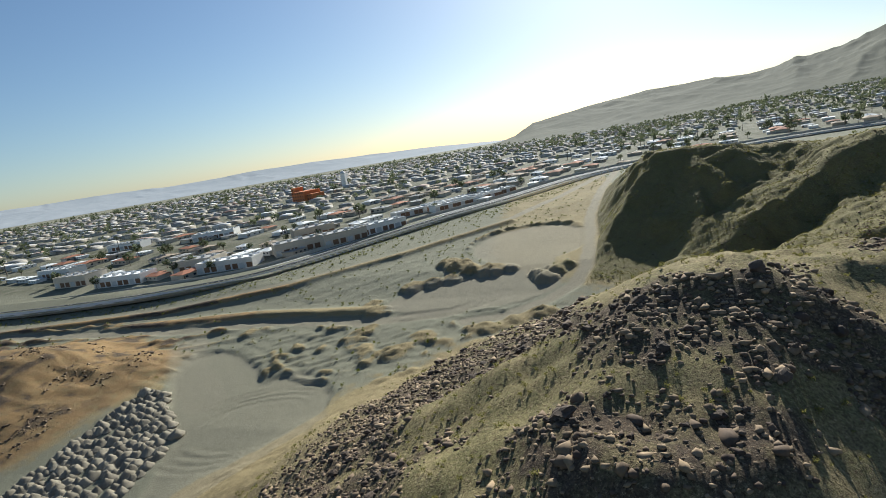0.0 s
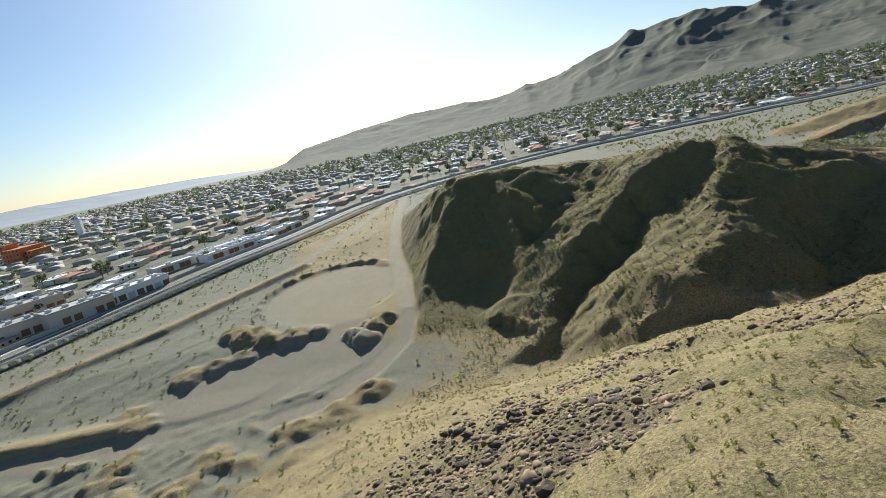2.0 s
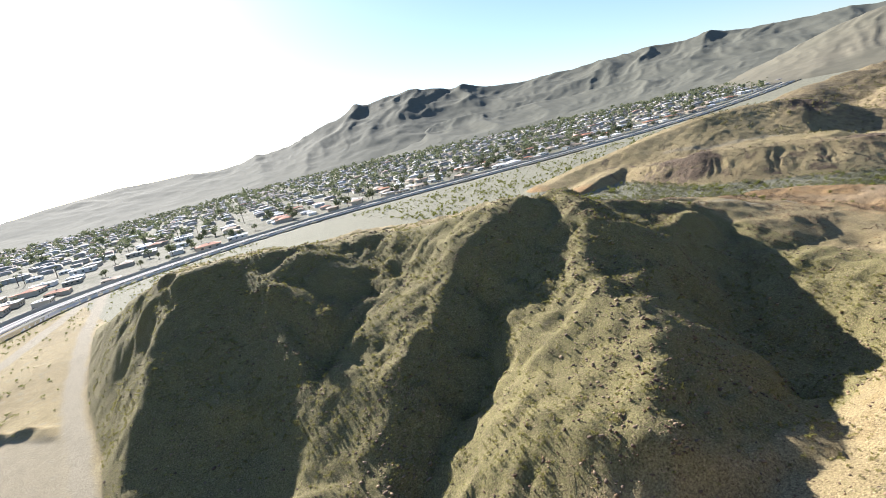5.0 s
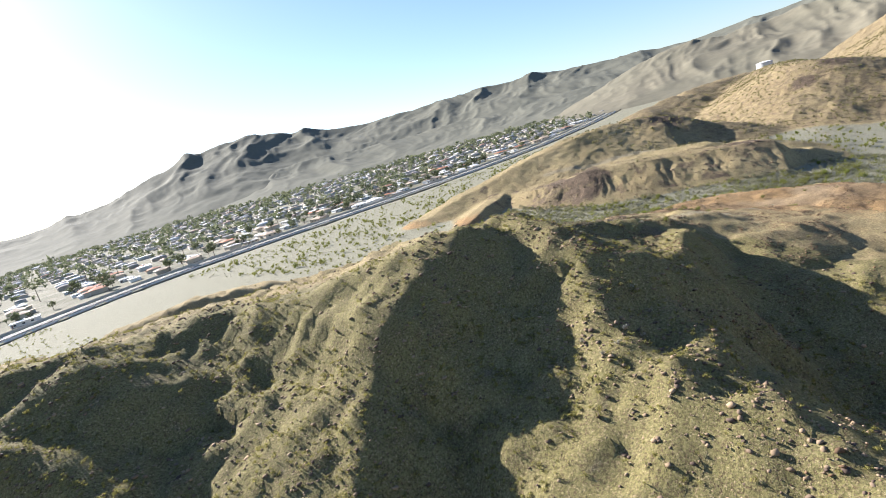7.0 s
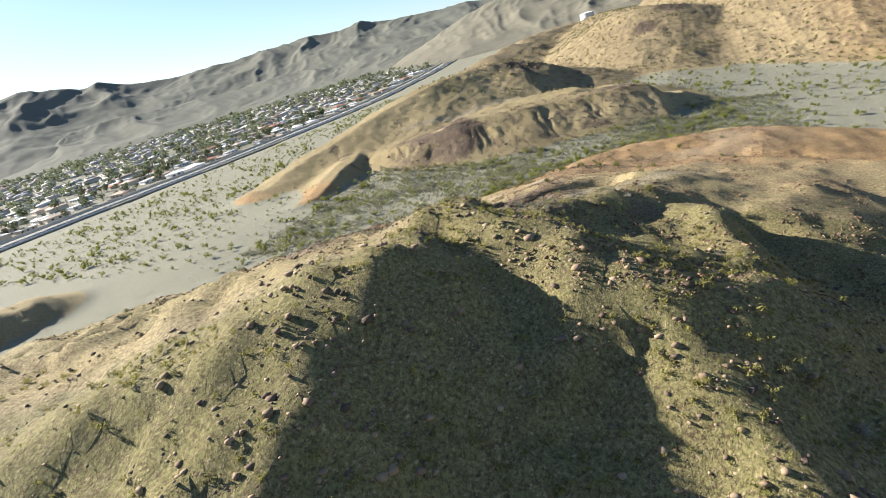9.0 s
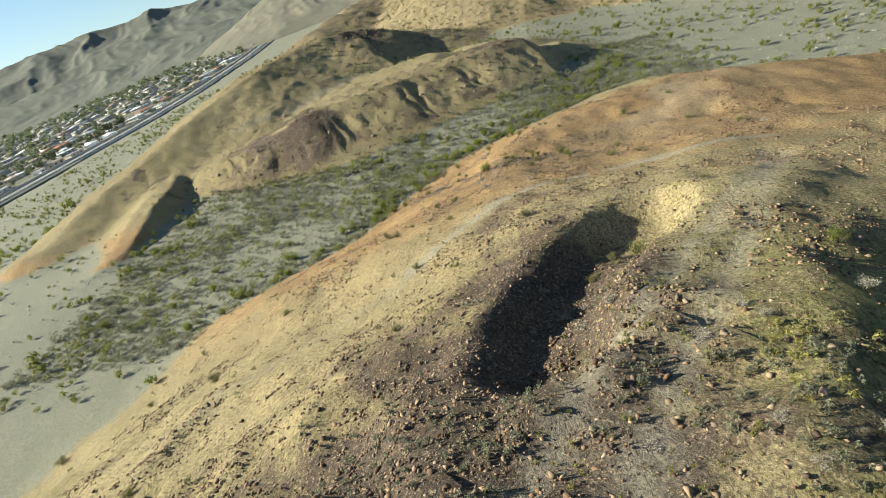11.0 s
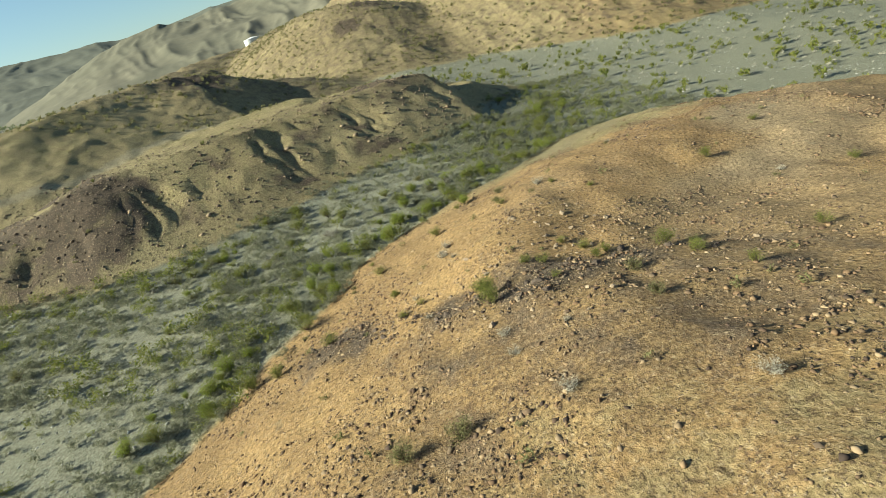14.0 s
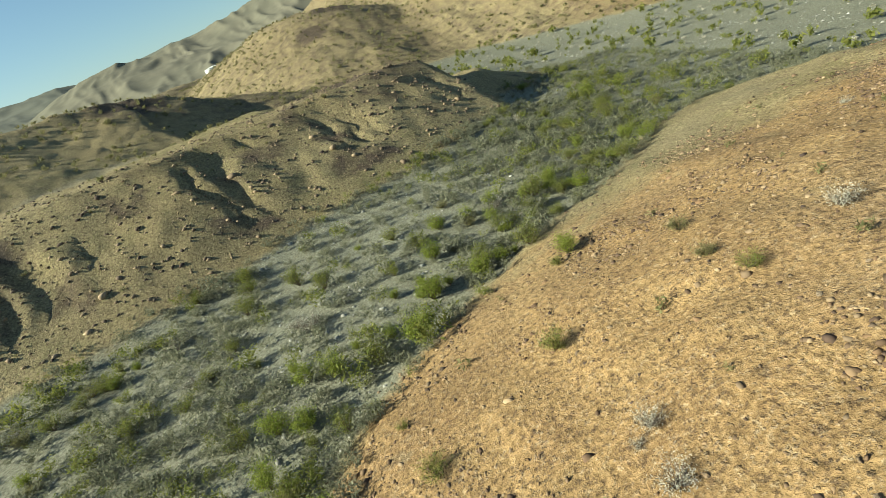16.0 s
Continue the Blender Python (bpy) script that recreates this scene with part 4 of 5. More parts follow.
# ---- desert plants ----
def leaf_cloud(seed, clumps, leaves, leaf, spread=1.0, tall=1.0, cone=0.55):
    """Stems that fan out from the root, and small leaves about their upper ends. Unit size: about 1 m half-width."""
    r = np.random.default_rng(seed)
    stem, fol = bmesh.new(), bmesh.new()
    for k in range(clumps):
        a, lean = r.uniform(0, 2 * np.pi), r.uniform(0.1, 1.0) ** 0.7 * cone
        ln = r.uniform(0.75, 1.25)
        tip = Vector((math.sin(lean * 1.6) * math.cos(a) * spread * ln, math.sin(lean * 1.6) * math.sin(a) * spread * ln, math.cos(lean * 1.3) * tall * ln))
        side = Vector((-math.sin(a), math.cos(a), 0)) * 0.022
        up = Vector((0, 0, 0.03))
        q = [stem.verts.new(p) for p in (-side, side, tip * 0.96 + side * 0.3, tip * 0.96 - side * 0.3)]
        stem.faces.new(q)
        q = [stem.verts.new(p) for p in (-up, up, tip * 0.96 + up * 0.3, tip * 0.96 - up * 0.3)]
        stem.faces.new(q)
        for _ in range(leaves):
            c = tip * r.uniform(0.5, 1.08) + Vector(r.normal(0, 0.13, 3))
            c.z = max(c.z, 0.04)
            u, v = Vector(r.normal(0, 1, 3)).normalized() * leaf * r.uniform(0.6, 1.4), Vector(r.normal(0, 1, 3)).normalized() * leaf * r.uniform(0.5, 1.0)
            fol.faces.new([fol.verts.new(c + d) for d in (-u, v, u * 0.9)])
    return stem, fol


KINDS = {
    "creosote_bush": (LEAF, [("green creosote bush on open desert ground", 34, 52, 0.055, 1.0, 1.15), ("leaning green creosote bush with open twigs", 28, 46, 0.058, 1.1, 1.0)]),
    "palo_verde": (LEAF_BRIGHT, [("bright green palo verde shrub in a sandy wash", 42, 56, 0.055, 1.0, 1.25)]),
    "brittlebush": (LEAF_OLIVE, [("low olive brittlebush among stones", 32, 40, 0.06, 1.05, 0.75)]),
    "dry_bush": (LEAF_GREY, [("pale dry bush with bare silvery twigs", 36, 26, 0.05, 1.0, 0.75)]),
}
MASTERS = {}
for key, (leafmat, forms) in KINDS.items():
    MASTERS[key] = []
    for k, (label, c, n, lf, sp, tl) in enumerate(forms):
        root = tagged(new(key), label, "shrub", "desert shrubs")
        st, fo = leaf_cloud(40 + 7 * len(MASTERS) + k, c, n, lf, sp, tl)
        part("branchwork", st, TWIG, root)
        part("foliage", fo, leafmat, root)
        root.location = (0, 0, -400)
        MASTERS[key].append(root)
PLACED = {key: 0 for key in MASTERS}


def plant(key, x, y, size):
    """Sets a shrub down; the first of each kind is the master itself."""
    forms = MASTERS[key]
    k = PLACED[key] % len(forms)
    m = Matrix.LocRotScale((x, y, ground_z(x, y) - 0.05), Euler((0, 0, rng.uniform(0, 6.28))), (1, 1, 1))
    first = PLACED[key] < len(forms)
    ob = forms[k] if first else copy_thing(forms[k], m)
    if first:
        ob.matrix_basis = m
    ob.scale = (size, size, size * rng.uniform(0.8, 1.15))
    PLACED[key] += 1
    return ob


# shrubs that stand out one by one
for x, y, s, key in PLANTS:
    plant(key, x, y, s)


def thicket():
    """Shrubs in the wash and on the slopes, picked singly along the stretch that is passed nearest."""
    n = 0
    while n < 125:
        x, y = rng.uniform(140, 262), rng.uniform(165, 258)
        z = ground_z(x, y)
        low = z - float(flat_base(np.array(x), np.array(y))) < 0.9
        if low and rng.uniform() < 0.3 + 0.7 * float(smooth(0.45, 0.6, fbm(np.array(x / 16), np.array(y / 16), 3, 139))):
            key = rng.choice(["creosote_bush", "creosote_bush", "palo_verde", "dry_bush", "brittlebush"])
            plant(str(key), x, y, rng.uniform(0.45, 1.25))
            n += 1
        elif not low and rng.uniform() < 0.06:
            plant(str(rng.choice(["creosote_bush", "brittlebush", "dry_bush"])), x, y, rng.uniform(0.3, 0.7))
            n += 1


thicket()


def toe_shrubs():
    """The greener shrubs that line the foot of the slope."""
    for k in range(len(TOE) - 10):
        a, b = TOE[4 + k], TOE[5 + k]
        for _ in range(int(math.dist(a, b) / 1.1)):
            s = rng.uniform()
            x, y = a[0] + s * (b[0] - a[0]) + rng.normal(2.0, 2.2), a[1] + s * (b[1] - a[1]) + rng.normal(1.0, 1.6)
            plant(str(rng.choice(["creosote_bush", "palo_verde", "creosote_bush", "palo_verde"])), x, y, rng.uniform(0.4, 1.25))


toe_shrubs()


def small_forms(seed, n, leaves, leaf):
    out = []
    for k in range(n):
        st, fo = leaf_cloud(seed + k, 9, leaves, leaf, 1.0, 0.9)
        st.free()
        out.append(arrays(fo))
    return out


def far_scrub():
    near_wash = lambda x, y: (x > 140) & (x < 275) & (y > 150) & (y < 275)
    open_ground = lambda x, y, z: (z - flat_base(x, y) < 1.5) * (1 - pad_mask(x, y)) * (1 - yard_mask(x, y)) * (along(x, y, DIRT_3)[0] > 3.4) * (along(x, y, DIRT_1)[0] > 4) * (along(x, y, DIRT_2)[0] > 4) * (along(x, y, ROAD)[0] > 12)
    x, y, z = scatter(13000, 130, 560, -40, 470, lambda x, y, z: open_ground(x, y, z) * (0.3 + 0.7 * smooth(0.42, 0.6, fbm(x / 22, y / 22, 3, 149))) * (along(x, y, ROAD)[1] < 0) * ~near_wash(x, y))
    strew("wash_scrub", small_forms(200, 4, 5, 0.3), x, y, z, rng.gamma(4, 0.19, len(x)) + 0.2, LEAF, "olive scrub dotted over a sandy wash", "scrub")
    x, y, z = scatter(9000, 130, 560, -40, 470, lambda x, y, z: open_ground(x, y, z) * 0.7 * (along(x, y, ROAD)[1] < 0) * ~near_wash(x, y))
    strew("pale_scrub", small_forms(220, 4, 5, 0.26), x, y, z, rng.uniform(0.25, 0.6, len(x)), LEAF_GREY, "pale dry scrub on a sandy wash", "scrub")
    x, y, z = scatter(21000, 140, 275, 150, 290, lambda x, y, z: open_ground(x, y, z) * (0.35 + 0.65 * smooth(0.4, 0.55, fbm(x / 12, y / 12, 3, 189))))
    strew("wash_mounds", small_forms(360, 4, 14, 0.14), x, y, z, rng.gamma(4, 0.11, len(x)) + 0.15, GREY_GREEN, "grey-green scrub mounds along a sandy wash", "scrub")
    x, y, z = scatter(4600, 140, 275, 150, 285, lambda x, y, z: open_ground(x, y, z) * (0.25 + 0.75 * smooth(0.45, 0.6, fbm(x / 14, y / 14, 3, 209))))
    strew("wash_shrubs", small_forms(400, 5, 16, 0.12), x, y, z, rng.gamma(4, 0.16, len(x)) + 0.2, LEAF, "small green shrubs along a sandy wash", "shrubs")
    x, y, z = scatter(20000, -330, 60, 105, 470, lambda x, y, z: open_ground(x, y, z) * (along(x, y, ROAD)[1] < 0) * (0.2 + 0.6 * smooth(14, 8, np.abs(along(x, y, ROAD)[0] - 20))))
    strew("flat_scrub", small_forms(240, 4, 5, 0.3), x, y, z, rng.uniform(0.3, 0.85, len(x)), LEAF, "small olive scrub on graded desert ground", "scrub")
    x, y, z = scatter(9000, -40, 560, 60, 330, lambda x, y, z: (z - flat_base(x, y) > 1.5) * 0.35)
    strew("slope_scrub", small_forms(260, 4, 4, 0.3), x, y, z, rng.uniform(0.18, 0.5, len(x)), LEAF_OLIVE, "low dry scrub on hillsides", "scrub")
    x, y, z = scatter(16000, 290, 800, 60, 330, lambda x, y, z: (z - flat_base(x, y) > 1.5) * (0.3 + 0.5 * smooth(0.4, 0.6, fbm(x / 18, y / 18, 3, 199))))
    strew("hill_scrub", small_forms(380, 4, 4, 0.34), x, y, z, rng.uniform(0.35, 1.0, len(x)), LEAF_OLIVE, "olive scrub dotted over tan hills", "scrub")
    x, y, z = scatter(22000, -25, 100, 125, 260, lambda x, y, z: (z - flat_base(x, y) > 1) * (0.15 + 0.85 * smooth(0.45, 0.6, fbm(x / 10, y / 10, 3, 159))) * ((along(x, y, CREST_B)[1] < 0) | (x < 60)))
    strew("face_tufts", small_forms(280, 4, 4, 0.3), x, y, z, rng.uniform(0.14, 0.4, len(x)), TUFT, "yellow-green grass tufts and brush on a steep slope", "grass tufts")
    x, y, z = scatter(5000, -60, 60, 20, 130, lambda x, y, z: (z - flat_base(x, y) > 2) * smooth(0.6, 0.4, fbm(x / 14, y / 14, 4, 61)))
    strew("hilltop_tufts", small_forms(300, 4, 4, 0.3), x, y, z, rng.uniform(0.15, 0.4, len(x)), TUFT, "yellow-green grass tufts on a stony hilltop", "grass tufts")
    x, y, z = scatter(7000, 78, 112, 176, 214, lambda x, y, z: np.exp(-(((x - 92) / 16) ** 2 + ((y - 194) / 11) ** 2) ** 2) * 0.6 * smooth(0.42, 0.6, fbm(x / 6, y / 6, 3, 169)) * smooth(0.5, 1.1, np.minimum(along(x, y, RUT_1)[0], along(x, y, RUT_2)[0])))
    strew("crown_scrub", small_forms(320, 4, 5, 0.3), x, y, z, rng.uniform(0.1, 0.32, len(x)), GREY_GREEN, "grey-green low scrub on a dark stony crown", "scrub")
    x, y, z = scatter(1100, 80, 135, 172, 200, lambda x, y, z: smooth(7, 2, along(x, y, CREST_TRACK)[0]) * smooth(0.45, 0.6, fbm(x / 8, y / 8, 3, 179)))
    strew("track_weeds", small_forms(340, 4, 4, 0.3), x, y, z, rng.uniform(0.1, 0.24, len(x)), TUFT, "yellow-green weeds along a ridge track", "weeds")


GREY_GREEN = island_tone("grey_green_scrub", [(0.16, 0.16, 0.10), (0.22, 0.215, 0.14), (0.12, 0.125, 0.08), (0.27, 0.26, 0.18)], 0.9, thin=0.4)
TUFT = island_tone("dry_tuft", [(0.25, 0.23, 0.06), (0.17, 0.16, 0.05), (0.31, 0.28, 0.09), (0.10, 0.10, 0.04)], 0.9, thin=0.4)
far_scrub()

# ---- the town across the channel ----
STUCCO = simple("stucco", (0.55, 0.48, 0.38), (0.48, 0.42, 0.34), 0.6, by_object=True)
WHITE_WALL = simple("white_wall", (0.74, 0.72, 0.68), (0.65, 0.63, 0.59), 0.5, by_object=True)
ROOF_WHITE = simple("white_roof", (0.78, 0.78, 0.76), (0.66, 0.66, 0.64), 0.3, by_object=True)
ROOF_TAN = simple("tan_roof", (0.40, 0.31, 0.23), (0.33, 0.26, 0.2), 0.6, by_object=True)
ROOF_GREY = simple("grey_roof", (0.35, 0.34, 0.33), (0.28, 0.28, 0.27), 0.6, by_object=True)
ROOF_RED = simple("red_tile_roof", (0.38, 0.16, 0.09), (0.30, 0.13, 0.08), 0.8, by_object=True)
GLASS = simple("window_glass", (0.04, 0.05, 0.06), rough=0.15)
DOOR = simple("door_paint", (0.22, 0.13, 0.08))
METAL = simple("roof_unit_metal", (0.55, 0.56, 0.56), rough=0.5, metal=0.3)
CONCRETE = simple("concrete", (0.50, 0.48, 0.44), (0.42, 0.40, 0.36), 0.2)
ASPHALT = simple("asphalt", (0.10, 0.10, 0.10), (0.14, 0.14, 0.135), 0.15)
PAINT = simple("road_paint", (0.75, 0.74, 0.70))
ORANGE = simple("orange_stucco", (0.60, 0.20, 0.07), (0.50, 0.17, 0.07), 0.4)
BARK = simple("bark", (0.17, 0.13, 0.10), scale=5)


def gable(bm, w, d, z, rise, eave=0.5):
    """A hipped roof over w x d."""
    a, b = w / 2 + eave, d / 2 + eave
    k = min(a, b) * 0.9
    lo = [bm.verts.new(p) for p in ((-a, -b, z), (a, -b, z), (a, b, z), (-a, b, z))]
    up = [bm.verts.new(p) for p in ((-a + k, 0, z + rise), (a - k, 0, z + rise))]
    und = [bm.verts.new((v.co.x, v.co.y, z - 0.15)) for v in lo]
    for f in ((lo[0], lo[1], up[1], up[0]), (lo[1], lo[2], up[1]), (lo[2], lo[3], up[0], up[1]), (lo[3], lo[0], up[0])):
        bm.faces.new(f)
    for i in range(4):
        bm.faces.new((und[i], und[(i + 1) % 4], lo[(i + 1) % 4], lo[i]))
    bm.faces.new(und[::-1])


def house(label, w, d, h, roof, wall, flat, seed):
    root = tagged(new("house"), label, "house", "houses of the town")
    r = np.random.default_rng(seed)
    bm = bmesh.new()
    box(bm, -w / 2, w / 2, -d / 2, d / 2, -1.5, h)
    if not flat:
        box(bm, w / 2 - 5, w / 2 + 1.5, -d / 2 - 4, -d / 2, -1.5, h)
    part("wall", bm, wall, root)
    bm = bmesh.new()
    if flat:
        box(bm, -w / 2 - 0.6, w / 2 + 0.6, -d / 2 - 0.6, d / 2 + 0.6, h + 0.003, h + 0.3)
        box(bm, -w / 4, w / 5, -d / 4, d / 4, h + 0.3, h + 0.55)
    else:
        gable(bm, w, d, h + 0.16, 1.5)
        box(bm, w / 2 - 5.5, w / 2 + 2, -d / 2 - 4.6, -d / 2 - 0.52, h + 0.01, h + 0.25)
    part("roof", bm, roof, root)
    for k in range(3):
        x = -w / 2 + w * (k + 0.5) / 3.3
        for sgn in (-1, 1):
            if sgn < 0 and not flat and x > w / 2 - 6.5:
                continue
            bm = bmesh.new()
            box(bm, x - 0.9, x + 0.9, sgn * d / 2 - 0.04, sgn * d / 2 + 0.04, 0.9, 2.1)
            part("window", bm, GLASS, root)
    bm = bmesh.new()
    box(bm, -w / 2 + 0.6, -w / 2 + 1.5, -d / 2 - 0.06, -d / 2 + 0.06, 0.0, 2.05)
    part("door", bm, DOOR, root)
    bm = bmesh.new()
    box(bm, -1, 0.2, -0.6, 0.6, h + (0.55 if flat else 0.9), h + (1.35 if flat else 2.1))
    part("roof_unit", bm, METAL, root)
    root.location = (0, 0, -400)
    return root


def hall(label, w, d, h, wall, roof, units, bays):
    """A long flat-roofed building with a parapet."""
    root = tagged(new("warehouse"), label, "warehouse", "flat-roofed buildings by the channel")
    bm = bmesh.new()
    box(bm, -w / 2, w / 2, -d / 2, d / 2, -2, h)
    part("wall", bm, wall, root)
    bm = bmesh.new()
    box(bm, -w / 2 + 0.3, w / 2 - 0.3, -d / 2 + 0.3, d / 2 - 0.3, h, h + 0.12)
    part("roof", bm, roof, root)
    for x0, x1, y0, y1 in ((-w / 2, w / 2, -d / 2, -d / 2 + 0.3), (-w / 2, w / 2, d / 2 - 0.3, d / 2), (-w / 2, -w / 2 + 0.3, -d / 2 + 0.3, d / 2 - 0.3), (w / 2 - 0.3, w / 2, -d / 2 + 0.3, d / 2 - 0.3)):
        bm = bmesh.new()
        box(bm, x0, x1, y0, y1, h + 0.002, h + 0.7)
        part("parapet", bm, wall, root)
    for k in range(units):
        x = -w / 2 + w * (k + 0.5) / units
        bm = bmesh.new()
        box(bm, x - 1.1, x + 1.1, -1, 1, h + 0.12, h + 1.3)
        part("roof_unit", bm, METAL, root)
    for k in range(bays):
        x = -w / 2 + w * (k + 0.5) / bays
        bm = bmesh.new()
        box(bm, x - 1.6, x + 1.6, -d / 2 - 0.05, -d / 2 + 0.05, 0.2, 3.0)
        part("roller_door", bm, DOOR if k % 3 else METAL, root)
    root.location = (0, 0, -400)
    return root


def town_tree(seed, h, label):
    """Trunk, limbs and a ragged crown of leaf clumps."""
    r = np.random.default_rng(seed)
    root = tagged(new("tree"), label, "tree", "trees of the town")
    bm = bmesh.new()
    bmesh.ops.create_cone(bm, segments=6, radius1=0.22, radius2=0.1, depth=h * 0.6, matrix=Matrix.Translation((0, 0, h * 0.3)))
    for k in range(4):
        a = k * 1.57 + r.uniform(-0.4, 0.4)
        m = Matrix.Translation((0.5 * math.cos(a), 0.5 * math.sin(a), h * 0.55)) @ Euler((0, radians(40), a)).to_matrix().to_4x4()
        bmesh.ops.create_cone(bm, segments=5, radius1=0.1, radius2=0.03, depth=h * 0.35, matrix=m)
    part("trunk", bm, BARK, root)
    bm = bmesh.new()
    for _ in range(95):
        c = Vector(r.normal(0, 1, 3))
        c = c.normalized() * r.uniform(0.45, 1.0)
        p = Vector((c.x * h * 0.42, c.y * h * 0.42, h * 0.68 + c.z * h * 0.3))
        u, v = Vector(r.normal(0, 1, 3)).normalized() * h * 0.13, Vector(r.normal(0, 1, 3)).normalized() * h * 0.1
        bm.faces.new([bm.verts.new(p + q) for q in (-u, v, u)])
        bm.faces.new([bm.verts.new(p + q) for q in (-v, -u * 0.6, v + u * 0.3)])
    part("crown", bm, LEAF_TOWN, root)
    root.location = (0, 0, -400)
    return root


def palm(seed, h, label):
    r = np.random.default_rng(seed)
    root = tagged(new("palm_tree"), label, "palm tree", "palms of the town")
    bm = bmesh.new()
    bmesh.ops.create_cone(bm, segments=6, radius1=0.3, radius2=0.18, depth=h, matrix=Matrix.Translation((0, 0, h / 2)))
    part("trunk", bm, BARK, root)
    bm = bmesh.new()
    for k in range(26):
        a, up = k * 2.4, r.uniform(-0.7, 0.9)
        d = Vector((math.cos(a), math.sin(a), 0))
        s = Vector((-math.sin(a), math.cos(a), 0)) * 0.35
        b0, b1, b2 = Vector((0, 0, h)), Vector((0, 0, h)) + d * 1.1 + Vector((0, 0, up * 0.9)), Vector((0, 0, h)) + d * 2.0 + Vector((0, 0, up * 0.9 - 0.9))
        v = [bm.verts.new(p) for p in (b0, b1 - s, b1 + s, b2)]
        bm.faces.new((v[0], v[1], v[2]))
        bm.faces.new((v[1], v[3], v[2]))
    part("fronds", bm, LEAF_TOWN, root)
    root.location = (0, 0, -400)
    return root


FIRST = set()


def put(master, x, y, turn=0.0, size=1.0):
    m = Matrix.LocRotScale((x, y, ground_z(x, y)), Euler((0, 0, turn)), (1, 1, 1))
    if master.name in FIRST:
        ob = copy_thing(master, m)
    else:
        FIRST.add(master.name)
        ob = master
        ob.matrix_basis = m
    ob.scale = (size, size, size)
    return ob


def in_town(x, y):
    """Beyond the channel road, up to the feet of the mountains."""
    d, side, _ = along(x, y, ROAD)
    return (side > 0) & (d > 22)


HOUSES = [house("single-storey tan stucco house with a tan hipped roof", 17, 11, 2.9, ROOF_TAN, STUCCO, False, 1),
          house("single-storey house with a white flat roof", 18, 11, 3.0, ROOF_WHITE, WHITE_WALL, True, 2),
          house("low stucco house with a grey flat roof", 15, 12, 3.0, ROOF_GREY, STUCCO, True, 3),
          house("stucco house with a red tiled hipped roof", 18, 12, 3.0, ROOF_RED, STUCCO, False, 4),
          house("white-walled house with a pale roof", 14, 10, 2.8, ROOF_WHITE, WHITE_WALL, False, 5)]
TREES = [town_tree(31, 6.0, "dark green broad street tree"), town_tree(32, 8.5, "tall dark green tree with a ragged crown"), town_tree(33, 4.5, "small round dark tree in a yard")]
PALMS = [palm(35, 11, "tall fan palm with a bare trunk"), palm(36, 7, "short fan palm with drooping fronds")]


def lots(step_x, step_y, x0, x1, y0, y1, turn):
    c, s = math.cos(turn), math.sin(turn)
    out = []
    for i in range(int((x1 - x0) / step_x)):
        for j in range(int((y1 - y0) / step_y)):
            u, v = x0 + i * step_x + (12 if i % 5 == 0 else 0), y0 + j * step_y + (8 if j % 2 else 0)
            out.append((u * c - v * s, u * s + v * c))
    return np.array(out)


def build_town():
    spots = lots(21, 29, -2200, 2400, -400, 2300, radians(-8))
    x, y = spots[:, 0] + rng.uniform(-3, 3, len(spots)), spots[:, 1] + rng.uniform(-3, 3, len(spots))
    az = np.degrees(np.arctan2(x, y - 150))
    r = np.hypot(x, y - 150)
    limit = np.interp(az, [-75, -20, -5, 20, 45, 70], [1900, 2000, 1750, 1450, 1400, 1250])
    z0 = height(x, y) - flat_base(x, y)
    ok = in_town(x, y) & (r < limit) & (az > -80) & (az < 73) & (z0 < 2.5) & (rng.uniform(0, 1, len(x)) < 0.86)
    x, y, r = x[ok], y[ok], r[ok]
    order = np.argsort(along(x, y, ROAD)[0] + 0.25 * r)
    x, y = x[order], y[order]
    for k in range(250):
        put(HOUSES[int(rng.integers(0, 5))], x[k], y[k], radians(-8) + rng.choice([0, math.pi / 2, math.pi, -math.pi / 2]) + rng.normal(0, 0.05), rng.uniform(0.6, 0.95))
    # farther houses: walls and roofs as joined geometry
    x, y = x[250:], y[250:]
    n = len(x)
    z = height(x, y)
    bm = bmesh.new()
    box(bm, -8, 8, -5.5, 5.5, -1.5, 3.0)
    flat_w = arrays(bm)
    bm = bmesh.new()
    box(bm, -8.6, 8.6, -6, 6, 3.004, 3.3)
    flat_r = arrays(bm)
    bm = bmesh.new()
    gable(bm, 16, 11, 3.16, 1.6)
    hip_r = arrays(bm)
    turn = radians(-8) + rng.choice([0, np.pi / 2], n) + rng.normal(0, 0.05, n)
    size = rng.uniform(0.6, 1.05, n)
    strew("far_house_walls", [flat_w], x, y, z, size, FAR_WALL, "stucco walls of the spreading far town", "houses", turn)
    pick = rng.uniform(0, 1, n)
    for name, form, lo, hi in (("far_flat_roofs", flat_r, 0, 0.5), ("far_hipped_roofs", hip_r, 0.5, 1.01)):
        i = (pick >= lo) & (pick < hi)
        strew(name, [form], x[i], y[i], z[i], size[i], FAR_ROOF, "white, tan and grey roofs of the far town", "roofs", turn[i])
    return


FAR_WALL = island_tone("far_walls", [(0.45, 0.40, 0.32), (0.55, 0.52, 0.47), (0.33, 0.28, 0.22)], grain=0.3)
FAR_ROOF = island_tone("far_roofs", [(0.70, 0.70, 0.68), (0.26, 0.21, 0.16), (0.40, 0.38, 0.36), (0.20, 0.19, 0.18), (0.62, 0.61, 0.59), (0.30, 0.17, 0.12)], grain=0.3)
build_town()


